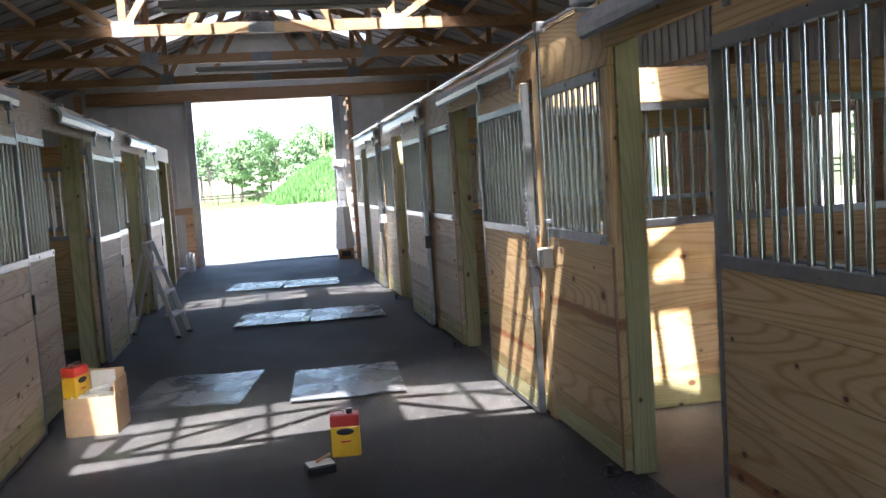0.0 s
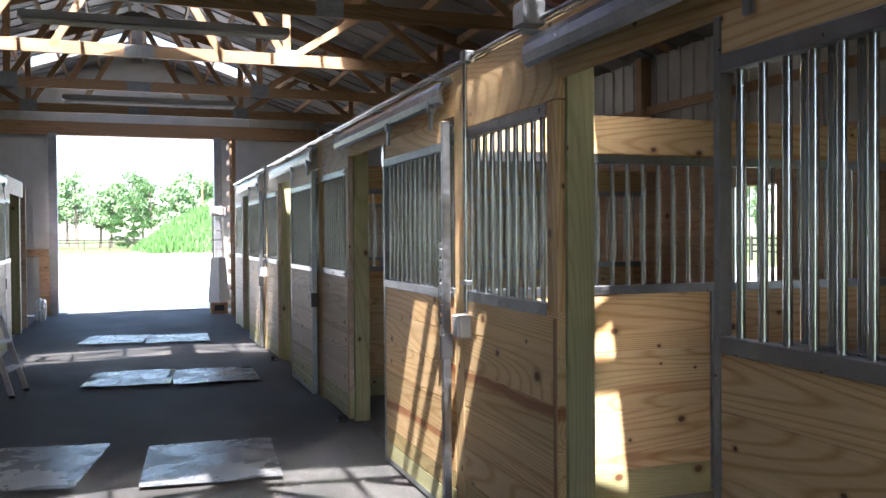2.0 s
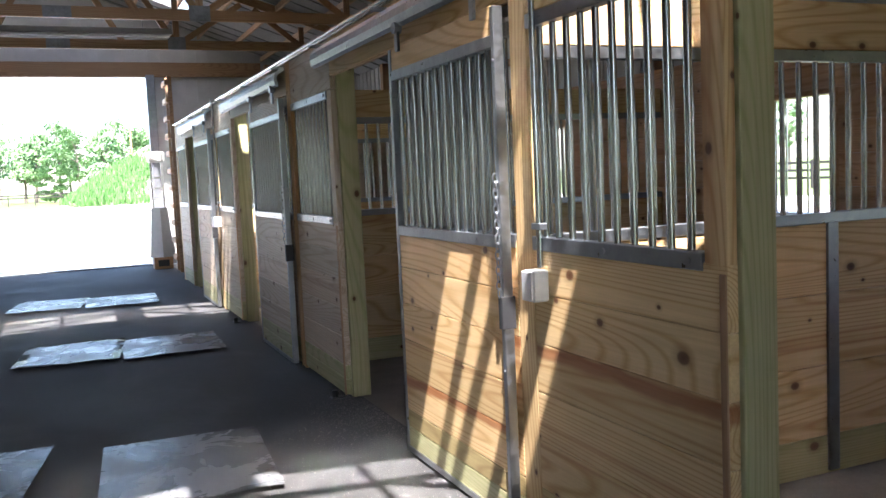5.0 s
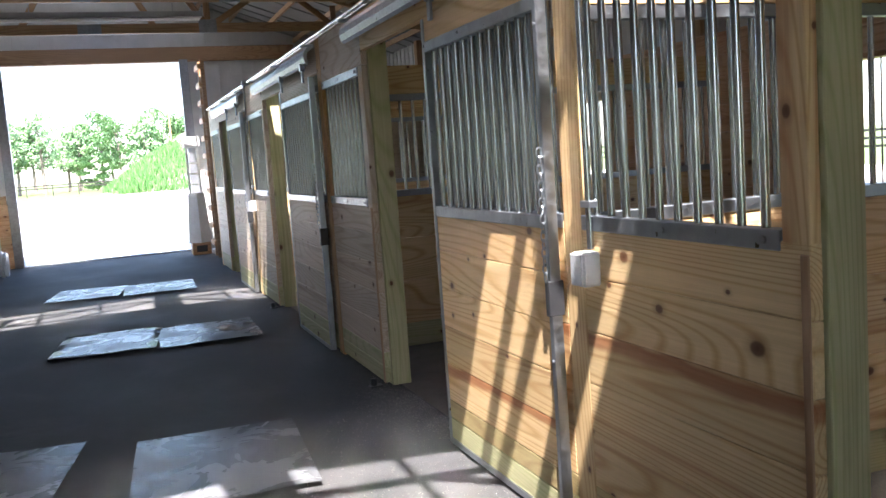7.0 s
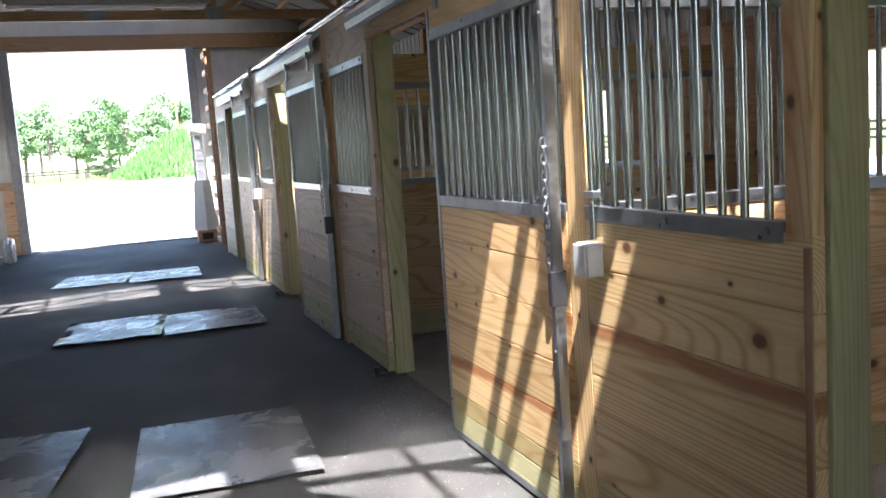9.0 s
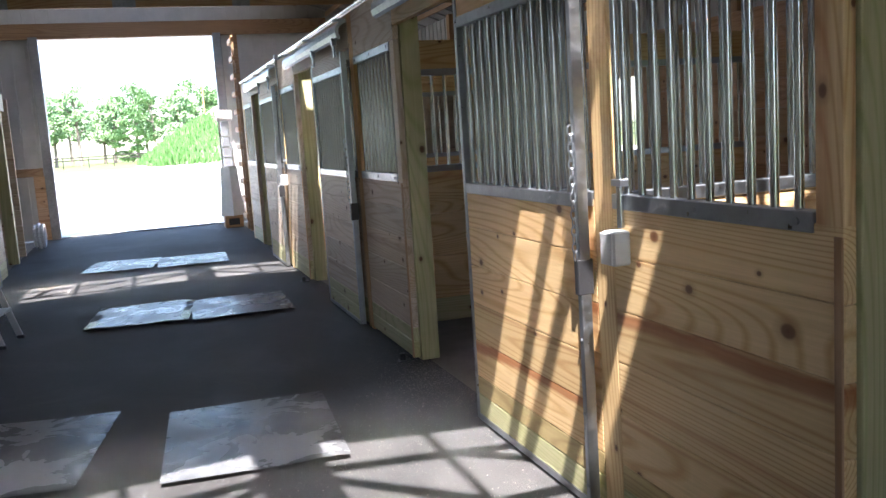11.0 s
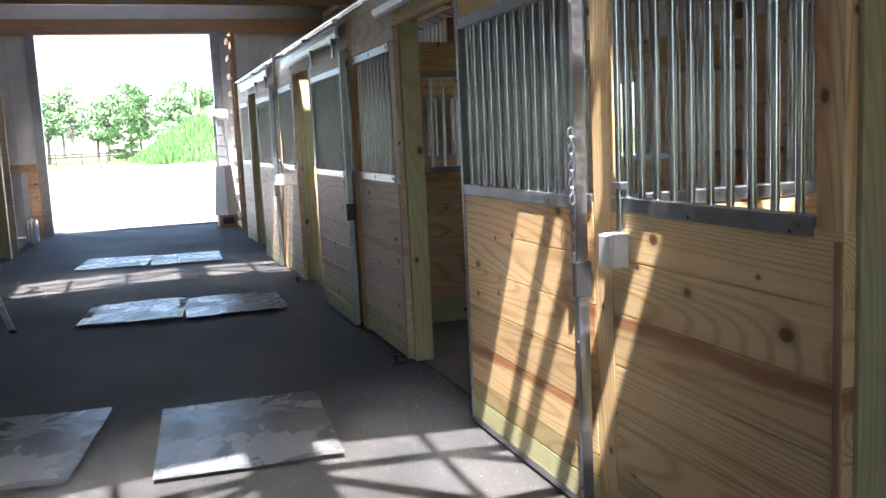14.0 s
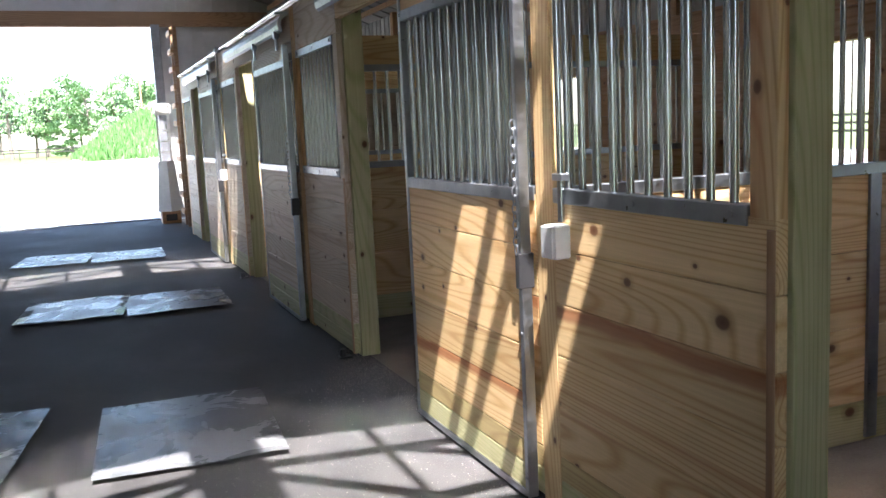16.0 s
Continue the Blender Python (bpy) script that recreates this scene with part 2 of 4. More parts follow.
def board(parent, centre, length, height, thick, mat, rz=90.0, name="board"):
    ob = new(name, board_mesh(round(length, 3), round(height, 3), round(thick, 3), mat.name))
    ob.parent = parent
    ob.matrix_basis = pose(*centre, 0, 0, rz)
    return ob


# ---- the plan ----
LX, RX = -3.47, 0.0            # faces of the two rows of stall fronts
MID = -1.64                    # ridge line
WEST, EAST = -7.15, 3.70       # inner faces of the long walls
NEAR, FAR = -9.6, 16.1         # inner faces of the end walls
END_R, END_L = 12.9, 13.3      # where the rows of stalls end
RAIL, GRILL, TOP = 1.25, 2.13, 2.50
EAVE, RIDGE, CHORD = 3.55, 5.40, 3.68
PITCH = 3.88
POSTS = [-0.10 + PITCH * k for k in (-2, -1, 0, 1, 2, 3)]
SKY_Y = [(-8.22, -7.38), (-1.12, -0.08), (6.20, 7.22), (13.68, 14.52)]
SKY_E, SKY_W = 2.22, 1.90


def roof_z(x):
    return RIDGE - (RIDGE - EAVE) * abs(x - MID) / (EAST - MID)


# ---- ground, floor ----
bm = B()
bmesh.ops.create_grid(bm, x_segments=60, y_segments=60, size=900)
for v in bm.verts:
    v.co.z = -0.10
ground = solid("ground", bm, GRASS, "sunlit green and yellow meadow grass round the barn", "ground", kind="structure")
bm = B()
box(bm, -40, 26.0, FAR + 0.25, 84, -0.4, -0.03)
gravel_yard = solid("pavement_gravel", bm, GRAVEL, "pale crushed gravel yard outside the barn door", "gravel yard", kind="structure")
bm = box(B(), LX - 0.1, RX + 0.1, NEAR, FAR + 0.3, -0.3, 0.0)
floor = solid("floor", bm, RUBBER, "black rubber aisle floor with dust and specks", "floor", kind="structure")
for nm, a, b in (("floor_stalls_east", RX + 0.1, EAST), ("floor_stalls_west", WEST, LX - 0.1)):
    solid(nm, box(B(), a, b, NEAR, FAR, -0.3, -0.02), DIRT, "grey brown stone dust stall floor", "stall floor", kind="structure")


# ---- outer walls ----
def ribbed(bm, x0, x1, z0, z1, y, step=0.23, depth=0.02):
    """Steel siding in the plane y with raised ribs."""
    box(bm, x0, x1, y, y + 0.03, z0, z1)
    x = x0 + step / 2
    while x < x1 - 0.03:
        box(bm, x - 0.018, x + 0.018, y - depth, y, z0, z1)
        x += step


def gable(name, y, rot, openings):
    """An end wall of ribbed steel with a door opening, its ribs cut to the roof's slope."""
    bm = B()
    x = WEST
    step = 0.23
    while x < EAST - 0.01:
        x1 = min(x + step, EAST)
        zt = max(roof_z(x), roof_z(x1)) + 0.05
        lo = 0.0
        for a, b, h in openings:
            if a < (x + x1) / 2 < b:
                lo = h
        if zt > lo:
            box(bm, x, x1, y if rot else y, y + 0.03, lo, zt)
            box(bm, x - 0.012, x + 0.02, y - 0.018 if not rot else y + 0.03, y if not rot else y + 0.048, lo, zt)
        x = x1
    return solid(name, bm, SIDING, "grey ribbed steel siding on the end wall", "wall", kind="structure")


DOOR_X0, DOOR_X1, DOOR_H = -3.22, -0.10, 3.68
wall_north = gable("wall_north", FAR, False, [(DOOR_X0, DOOR_X1, DOOR_H)])
# south opening is out of view, added to let fill light into the aisle
wall_south = gable("wall_south", NEAR - 0.03, True, [(-3.2, -0.2, 3.3)])
WIN_Y = [3.25 + PITCH * k for k in (-3, -2, -1, 0, 1, 2)]
WIN_W, WIN_Z0, WIN_Z1 = 0.86, 1.06, 2.06


def long_wall(name, x, sgn):
    bm = B()
    edges = [NEAR] + [e for w in WIN_Y for e in (w - WIN_W / 2, w + WIN_W / 2)] + [FAR]
    for i in range(len(edges) - 1):
        a, b = edges[i], edges[i + 1]
        spans = [(0.0, WIN_Z0), (WIN_Z1, EAVE + 0.045)] if i % 2 else [(0.0, EAVE + 0.045)]
        for z0, z1 in spans:
            box(bm, min(x + sgn * 0.10, x + sgn * 0.14), max(x + sgn * 0.10, x + sgn * 0.14), a, b, z0, z1)
            y = a + 0.11
            while y < b - 0.03:
                box(bm, min(x + sgn * 0.08, x + sgn * 0.10), max(x + sgn * 0.08, x + sgn * 0.10), y, y + 0.035, z0, z1)
                y += 0.23
    return solid(name, bm, SIDING, "grey ribbed steel siding of the long wall", "wall", kind="structure")


wall_east = long_wall("wall_east", EAST, 1)
wall_west = long_wall("wall_west", WEST, -1)

# ---- roof: sheets with clear strips, purlins ----
bm = B()
ys = [NEAR - 0.4] + [e for s in SKY_Y for e in s] + [FAR + 0.4]


def slope_slab(bm, xa, xb, ya, yb, lift=0.05, th=0.03):
    vs = []
    for x, y in ((xa, ya), (xb, ya), (xb, yb), (xa, yb)):
        for dz in (lift, lift + th):
            vs.append(bm.verts.new((x, y, roof_z(x) + dz)))
    for f in ((0, 2, 4, 6), (7, 5, 3, 1), (0, 1, 3, 2), (2, 3, 5, 4), (4, 5, 7, 6), (6, 7, 1, 0)):
        bm.faces.new([vs[i] for i in f])


for i in range(len(ys) - 1):
    for s, e in ((1, EAST + 0.5), (-1, WEST - 0.5)):
        if i % 2 == 0:
            y = ys[i]
            while y < ys[i + 1] - 1e-6:
                y1 = min(y + 0.46, ys[i + 1])
                slope_slab(bm, MID, e, y, y1)
                slope_slab(bm, MID + s * 0.05, e, y - 0.0, y + 0.03, lift=0.03, th=0.02)
                y = y1
        else:
            slope_slab(bm, MID, MID + s * 0.17, ys[i], ys[i + 1])
            slope_slab(bm, MID + s * (SKY_E if s > 0 else SKY_W), e, ys[i], ys[i + 1])
bmesh.ops.recalc_face_normals(bm, faces=bm.faces[:])
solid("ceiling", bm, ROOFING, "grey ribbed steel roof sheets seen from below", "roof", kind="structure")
for i, (a, b) in enumerate(SKY_Y):
    for s in (1, -1):
        bm = B()
        slope_slab(bm, MID + s * 0.17, MID + s * (SKY_E if s > 0 else SKY_W), a, b, lift=0.055, th=0.008)
        bmesh.ops.recalc_face_normals(bm, faces=bm.faces[:])
        pane = solid("window_roof_%d" % (2 * i + (s > 0) + 1), bm, GLASS, "clear ribbed skylight strip in the roof", "skylight", kind="structure")
        pane.visible_shadow = False
for s in (1, -1):
    d = 0.12
    while d < EAST - MID:
        x = MID + s * d
        bm = beam(B(), (x, NEAR, roof_z(x) - 0.015), (x, FAR, roof_z(x) - 0.015), 0.04, 0.085, (1, 0, 0))
        ob = solid("purlin", bm, TRUSS, "brown lumber purlin under the steel roof", "purlin", "roof purlins")
        d += 0.62


# ---- trusses ----
def truss_parts():
    t = thing("roof_truss", (0, 0, 0), "brown lumber roof truss with steel plate joints", "truss", "roof trusses")
    th = 0.04
    lo = CHORD

    def bar(name, a, b, h):
        part(name, beam(B(), a, b, th, h), TRUSS, t)

    def turned(name, a, b, h):
        a, b = Vector((a[0], 0, a[1])), Vector((b[0], 0, b[1]))
        ob = board(t, (a + b) / 2, (b - a).length, h, th, TRUSS, 0.0, name)
        ob.matrix_basis = Matrix.Translation((a + b) / 2) @ pose(0, 0, 0, 0, -math.degrees(math.atan2(b.z - a.z, b.x - a.x)), 0)

    turned("bottom_chord", (WEST + 0.05, lo), (EAST - 0.05, lo), 0.14)
    for s in (1, -1):
        e = MID + s * 5.35
        turned("top_chord", (MID, RIDGE - 0.15), (e, EAVE + 0.02), 0.14)
        k = MID + s * 1.66
        turned("web", (k, lo), (k, roof_z(k) - 0.12), 0.09)
        turned("web", (k, lo), (k + s * 1.0, roof_z(k + s) - 0.16), 0.085)
        turned("web", (k, lo), (k - s * 0.8, roof_z(k - s * 0.8) - 0.18), 0.085)
        turned("web", (MID + s * 0.06, RIDGE - 0.25), (k - s * 0.75, lo), 0.085)
        turned("web", (MID + s * 3.6, lo), (MID + s * 3.6, roof_z(MID + s * 3.6) - 0.16), 0.085)
        turned("web", (MID + s * 3.6, lo), (MID + s * 2.85, roof_z(MID + s * 2.85) - 0.16), 0.085)
        part("joint_plate", box(B(), k - 0.13, k + 0.13, -0.024, 0.024, lo - 0.07, lo + 0.12), PLATE, t, "zinc toothed joint plate")
    part("joint_plate", box(B(), MID - 0.16, MID + 0.16, -0.024, 0.024, lo - 0.068, lo + 0.068), PLATE, t, "zinc toothed joint plate")
    part("ridge_plate", box(B(), MID - 0.18, MID + 0.18, -0.024, 0.024, RIDGE - 0.32, RIDGE - 0.1), PLATE, t, "zinc toothed joint plate")
    return t


truss = truss_parts()
TRUSS_Y = [7.0 + 2.44 * k for k in (-6, -5, -4, -3, -2, -1, 0, 1, 2)]
truss.matrix_basis = pose(0, TRUSS_Y[0], 0)
for y in TRUSS_Y[1:]:
    copy_thing(truss, pose(0, y, 0))


# ---- stall fronts ----
@functools.lru_cache(None)
def bar_mesh(z0, z1, r=0.0135):
    return mesh(rod(B(), (0, 0, z0), (0, 0, z1), r, 12, None, False), TUBE, "bar", True)


def bars(parent, x, ya, yb, z0, z1, step=0.098):
    n = max(2, round((yb - ya) / step))
    for i in range(n):
        ob = new("bar", bar_mesh(round(z0, 3), round(z1, 3)))
        ob.parent = parent
        ob.location = (x, ya + (i + 0.5) * (yb - ya) / n, 0)


def lower_boards(parent, x, ya, yb, z0, z1, thick, mat, foot=TREATED, n=5, heart=2):
    """Horizontal boards from a treated foot board up to the rail."""
    h0 = 0.21 if foot else 0.0
    mid, L = (ya + yb) / 2, yb - ya
    if foot:
        board(parent, (x, mid, z0 + h0 * 0.27), L, h0 * 0.54 - 0.003, thick, foot)
        board(parent, (x, mid, z0 + h0 * 0.77), L, h0 * 0.46 - 0.003, thick, TANNED if mat == PINE else foot)
    h = (z1 - z0 - h0) / n
    for i in range(n):
        board(parent, (x, mid, z0 + h0 + (i + 0.5) * h), L, h - 0.0025, thick, HEART if mat == PINE and i == heart else mat)


def fixed_panel(side_x, sgn, ya, yb, mat, label, header=True, group="fixed stall panels", stile=False):
    """A fixed section: boards below, a steel rail, upright bars, a board above. sgn: towards the stall."""
    t = thing("stall_panel", (side_x, (ya + yb) / 2, 0), label, "stall panel", group)
    a, b = -(yb - ya) / 2, (yb - ya) / 2
    lower_boards(t, sgn * 0.02, a, b, 0.02, RAIL, 0.04, mat)
    if stile:
        ob = new("stile", board_mesh(round(GRILL - RAIL + 0.05, 3), 0.04, 0.098, mat.name))
        ob.parent, ob.matrix_basis = t, pose(sgn * 0.02, a + 0.05, (RAIL + GRILL) / 2 + 0.003, 0, -90, 0)
        a += 0.1
    for z in (RAIL, GRILL):
        bm = box(B(), min(-sgn * 0.006, sgn * 0.046), max(-sgn * 0.006, sgn * 0.046), a + 0.004, b - 0.004, z - 0.028, z + 0.028, 0.003)
        for y in (a + 0.06, (a + b) / 2, b - 0.06):
            rod(bm, (-sgn * 0.006, y, z), (-sgn * 0.013, y, z), 0.011, 8)
        part("rail", bm, GALV, t, "galvanized steel rail with bolt heads")
    bars(t, sgn * 0.02, a + 0.03, b - 0.03, RAIL, GRILL)
    if header:
        board(t, (sgn * 0.02, 0, (GRILL + 0.03 + TOP) / 2), yb - ya, TOP - GRILL - 0.034, 0.04, mat)
    return t


def sliding_door(side_x, sgn, ya, yb, mat, label, latch_near=True):
    """A sliding stall door in a steel channel frame, boards below and bars above, hung on two rollers."""
    t = thing("stall_door", (side_x - sgn * 0.048, (ya + yb) / 2, 0), label, "stall door", "sliding stall doors")
    a, b = -(yb - ya) / 2, (yb - ya) / 2
    lower_boards(t, 0.0, a + 0.022, b - 0.022, 0.045, RAIL, 0.034, mat, heart=0)
    for y in (a, b):
        s = 1 if y == a else -1
        bm = box(B(), -0.023, 0.023, min(y, y + s * 0.03), max(y, y + s * 0.03), 0.02, 2.22, 0.003)
        for z in (0.1, 0.4, 0.7, 1.0, 1.5, 2.0):
            rod(bm, (-sgn * 0.023, y + s * 0.015, z), (-sgn * 0.028, y + s * 0.015, z), 0.007, 8)
        part("stile", bm, GALV, t, "galvanized channel edge with rivets")
    part("bottom_rail", box(B(), -0.022, 0.022, a + 0.03, b - 0.03, 0.018, 0.048), GALV, t)
    for z in (RAIL, GRILL - 0.05):
        part("rail", box(B(), -0.022, 0.022, a + 0.03, b - 0.03, z - 0.026, z + 0.026, 0.003), GALV, t)
    bars(t, 0.0, a + 0.05, b - 0.05, RAIL, GRILL - 0.05)
    board(t, (0, 0, 2.165), b - a - 0.06, 0.12, 0.034, mat)
    for y in (a + 0.17, b - 0.17):
        bm = box(B(), -0.008, 0.008, y - 0.02, y + 0.02, 2.19, 2.30, 0.003)
        hg = part("hanger", bm, GALV, t, "steel roller hanger")
        part("roller", rod(B(), (-0.02, y, 2.31), (0.02, y, 2.31), 0.03, 12), GALV, hg)
        hg.location.x = -sgn * 0.031
    y = a + 0.02 if latch_near else b - 0.02
    bm = box(B(), -0.034, 0.034, y - 0.022, y + 0.012, 0.88, 1.02, 0.004)
    lt = part("latch", bm, BLACK, t, "black metal door latch")
    return t


def track(side_x, sgn, ya, yb):
    """A round-bottomed door track, a galvanized hood fixed to the header board."""
    bm = B()
    prof = [(0.0, 0.10), (0.03, 0.10), (0.06, 0.085), (0.085, 0.05), (0.09, 0.01), (0.08, -0.03), (0.06, -0.045), (0.052, -0.03), (0.065, 0.005), (0.06, 0.045), (0.03, 0.075), (0.0, 0.085)]
    loops = []
    for y in (ya, yb):
        loops.append([bm.verts.new((-sgn * px, y, 2.36 + pz)) for px, pz in prof])
    n = len(prof)
    for i in range(n):
        bm.faces.new((loops[0][i], loops[0][(i + 1) % n], loops[1][(i + 1) % n], loops[1][i]))
    for lp in loops:
        bm.faces.new(lp)
    bmesh.ops.recalc_face_normals(bm, faces=bm.faces[:])
    t = thing("door_track", (side_x, 0, 0), "galvanized round door track on the header board", "door track", "door tracks")
    part("hood", bm, GALV, t)
    for y in (ya + 0.03, (ya + yb) / 2, yb - 0.03):
        part("bracket", box(B(), min(0, -sgn * 0.1), max(0, -sgn * 0.1), y - 0.02, y + 0.02, 2.455, 2.475, 0.003), GALV, t)
    return t


def square_post(x0, x1, ya, yb, h, label="greenish treated timber post"):
    t = thing("timber_post", ((x0 + x1) / 2, (ya + yb) / 2, 0), label, "post", "timber posts")
    ob = new("post", board_mesh(round(h, 3), round(x1 - x0, 3), round(yb - ya, 3), TREATED.name))
    ob.parent = t
    ob.matrix_basis = pose(0, 0, h / 2, 0, -90, 0)
    return t


def header_board(side_x, sgn, ya, yb, mat):
    t = thing("header_board", (side_x, (ya + yb) / 2, 0), "pine header board above the stall opening", "header board", "header boards")
    board(t, (sgn * 0.02, 0, 2.375), yb - ya, 0.25, 0.04, mat)


PANEL_W, DIV_W, DOOR_W = 1.13, 0.14, 1.25
for k, p in enumerate(POSTS):
    mat = PINE if k < 3 else GREYPINE
    word = "honey-coloured" if k < 3 else "dusty weathered"
    fixed_panel(RX, 1, p, min(p + PANEL_W, END_R), mat, word + " pine stall panel with galvanized bars", stile=True)
    d0 = p + PANEL_W
    square_post(RX + 0.045, RX + 0.175, p - 0.012, p + 0.13, TOP - 0.05)
    pt = thing("trim_strip", (RX - 0.002, p + 0.02, 0), "narrow brown wooden edge strip on the panel", "trim", "edge strips")
    ob = new("strip", board_mesh(1.2, 0.008, 0.03, LINING.name))
    ob.parent, ob.matrix_basis = pt, pose(-0.003, -0.006, 0.62, 0, -90, 0)
    if d0 + DIV_W < END_R:
        t = thing("divider_post", (RX + 0.02, d0 + DIV_W / 2, 0), "knotty pine post between two stall panels", "post", "divider posts")
        ob = new("post", board_mesh(TOP, 0.04, DIV_W - 0.006, PINE.name))
        ob.parent, ob.matrix_basis = t, pose(0, 0, TOP / 2, 0, -90, 0)
    e = p + PITCH
    if e < END_R + 2 and d0 + DIV_W + DOOR_W < END_R + 0.6:
        y0 = d0 + DIV_W
        y1 = min(y0 + DOOR_W, END_R)
        fixed_panel(RX, 1, y0, y1, mat, word + " pine stall panel behind a sliding door", header=False, group="panels behind doors")
        header_board(RX, 1, y0, min(e, END_R), mat)
        slid = 0.20 if k == 1 else 0.0
        sliding_door(RX, 1, y0 + slid, y1 + slid, mat, word + " pine sliding stall door, pushed open")
        track(RX, 1, y0 + 0.02, min(e + 0.16, END_R))

for k in (-3, -2, -1, 0, 1, 2):
    o = PITCH * k
    mat = GREYPINE
    y0, y1, y2, y3 = 0.89 + o, 2.15 + o, 3.15 + o, 4.75 + o
    if y1 > END_L:
        continue
    y2, y3 = min(y2, END_L), min(y3, END_L)
    fixed_panel(LX, -1, y1, y2, mat, "dusty weathered pine stall panel with galvanized bars")
    fixed_panel(LX, -1, y0, y1 - 0.004, mat, "dusty weathered pine stall panel behind a sliding door", group="panels behind doors")
    sliding_door(LX, -1, y0, y1 - 0.02, mat, "dusty weathered pine sliding stall door, pushed open", latch_near=False)
    if y3 > y2:
        header_board(LX, -1, y2, y3, mat)
        square_post(LX - 0.19, LX - 0.045, y3 - 0.13, y3, TOP - 0.05)
    track(LX, -1, y0 - 1.25, y1 + 0.07)

# end returns of the stall rows
for x0, x1, y in ((RX + 0.045, EAST, END_R), (WEST, LX - 0.045, END_L)):
    t = thing("stall_end_wall", ((x0 + x1) / 2, y - 0.02, 0), "weathered pine boards closing the last stall", "wooden wall")
    for i in range(10):
        board(t, (0, 0, 0.14 + i * 0.245), x1 - x0, 0.243, 0.04, GREYPINE, 0.0)


# ---- partitions between stalls ----
def partition(x0, x1, y):
    t = thing("stall_partition", ((x0 + x1) / 2, y, 0), "pine board stall partition with bars above", "stall partition", "stall partitions")
    w = (x1 - x0) / 2
    board(t, (0, 0, 0.08), 2 * w, 0.19, 0.04, TREATED, 0.0)
    for i in range(3):
        board(t, (0, 0, 0.352 + i * 0.353), 2 * w, 0.35, 0.04, PINE, 0.0)
    for z in (RAIL, 2.02):
        part("rail", box(B(), -w, w, -0.027, 0.027, z - 0.026, z + 0.026, 0.003), GALV, t)
    n = int(2 * w / 0.105)
    for i in range(n):
        ob = new("bar", bar_mesh(RAIL, 2.02))
        ob.parent = t
        ob.location = (-w + (i + 0.5) * 2 * w / n, 0, 0)
    part("stiffener", box(B(), -0.225, -0.155, -0.034, 0.034, 0.0, RAIL - 0.02, 0.003), GALV, t, "upright steel channel")
    board(t, (0, 0, 2.16), 2 * w, 0.225, 0.06, PINE, 0.0)
    return t


DIVS = [p + PANEL_W + 0.05 for p in POSTS]
for d in DIVS:
    if d < END_R - 0.8:
        partition(RX + 0.06, EAST - 0.045, d)
for k in (-2, -1, 0, 1, 2):
    partition(WEST + 0.045, LX - 0.06, 2.2 + PITCH * k)


# ---- inner lining of the long walls, wall posts, windows ----
def lining(x, sgn):
    t = thing("wall_lining", (x, 0, 0), "brown boards lining the stall back wall", "wall lining", "board linings")
    edges = [NEAR + 0.05] + [e for w in WIN_Y for e in (w - WIN_W / 2, w + WIN_W / 2)] + [12.3]
    rows = [(0.0 + 0.212 * i, 0.212 * (i + 1)) for i in range(5)]
    rows += [(WIN_Z0 + 0.25 * i, WIN_Z0 + 0.25 * (i + 1)) for i in range(4)] + [(WIN_Z1, WIN_Z1 + 0.2), (WIN_Z1 + 0.2, WIN_Z1 + 0.4)]
    for z0, z1 in rows:
        if WIN_Z0 - 0.01 <= z0 < WIN_Z1 - 0.01:
            for i in range(0, len(edges) - 1, 2):
                board(t, (0, (edges[i] + edges[i + 1]) / 2, (z0 + z1) / 2), edges[i + 1] - edges[i] - 0.004, z1 - z0 - 0.003, 0.04, LINING)
        else:
            for i in range(0, len(edges) - 1, 2):
                b2 = edges[i + 2] if i + 2 < len(edges) else edges[-1]
                board(t, (0, (edges[i] + b2) / 2, (z0 + z1) / 2), b2 - edges[i] - 0.004, z1 - z0 - 0.003, 0.04, LINING)


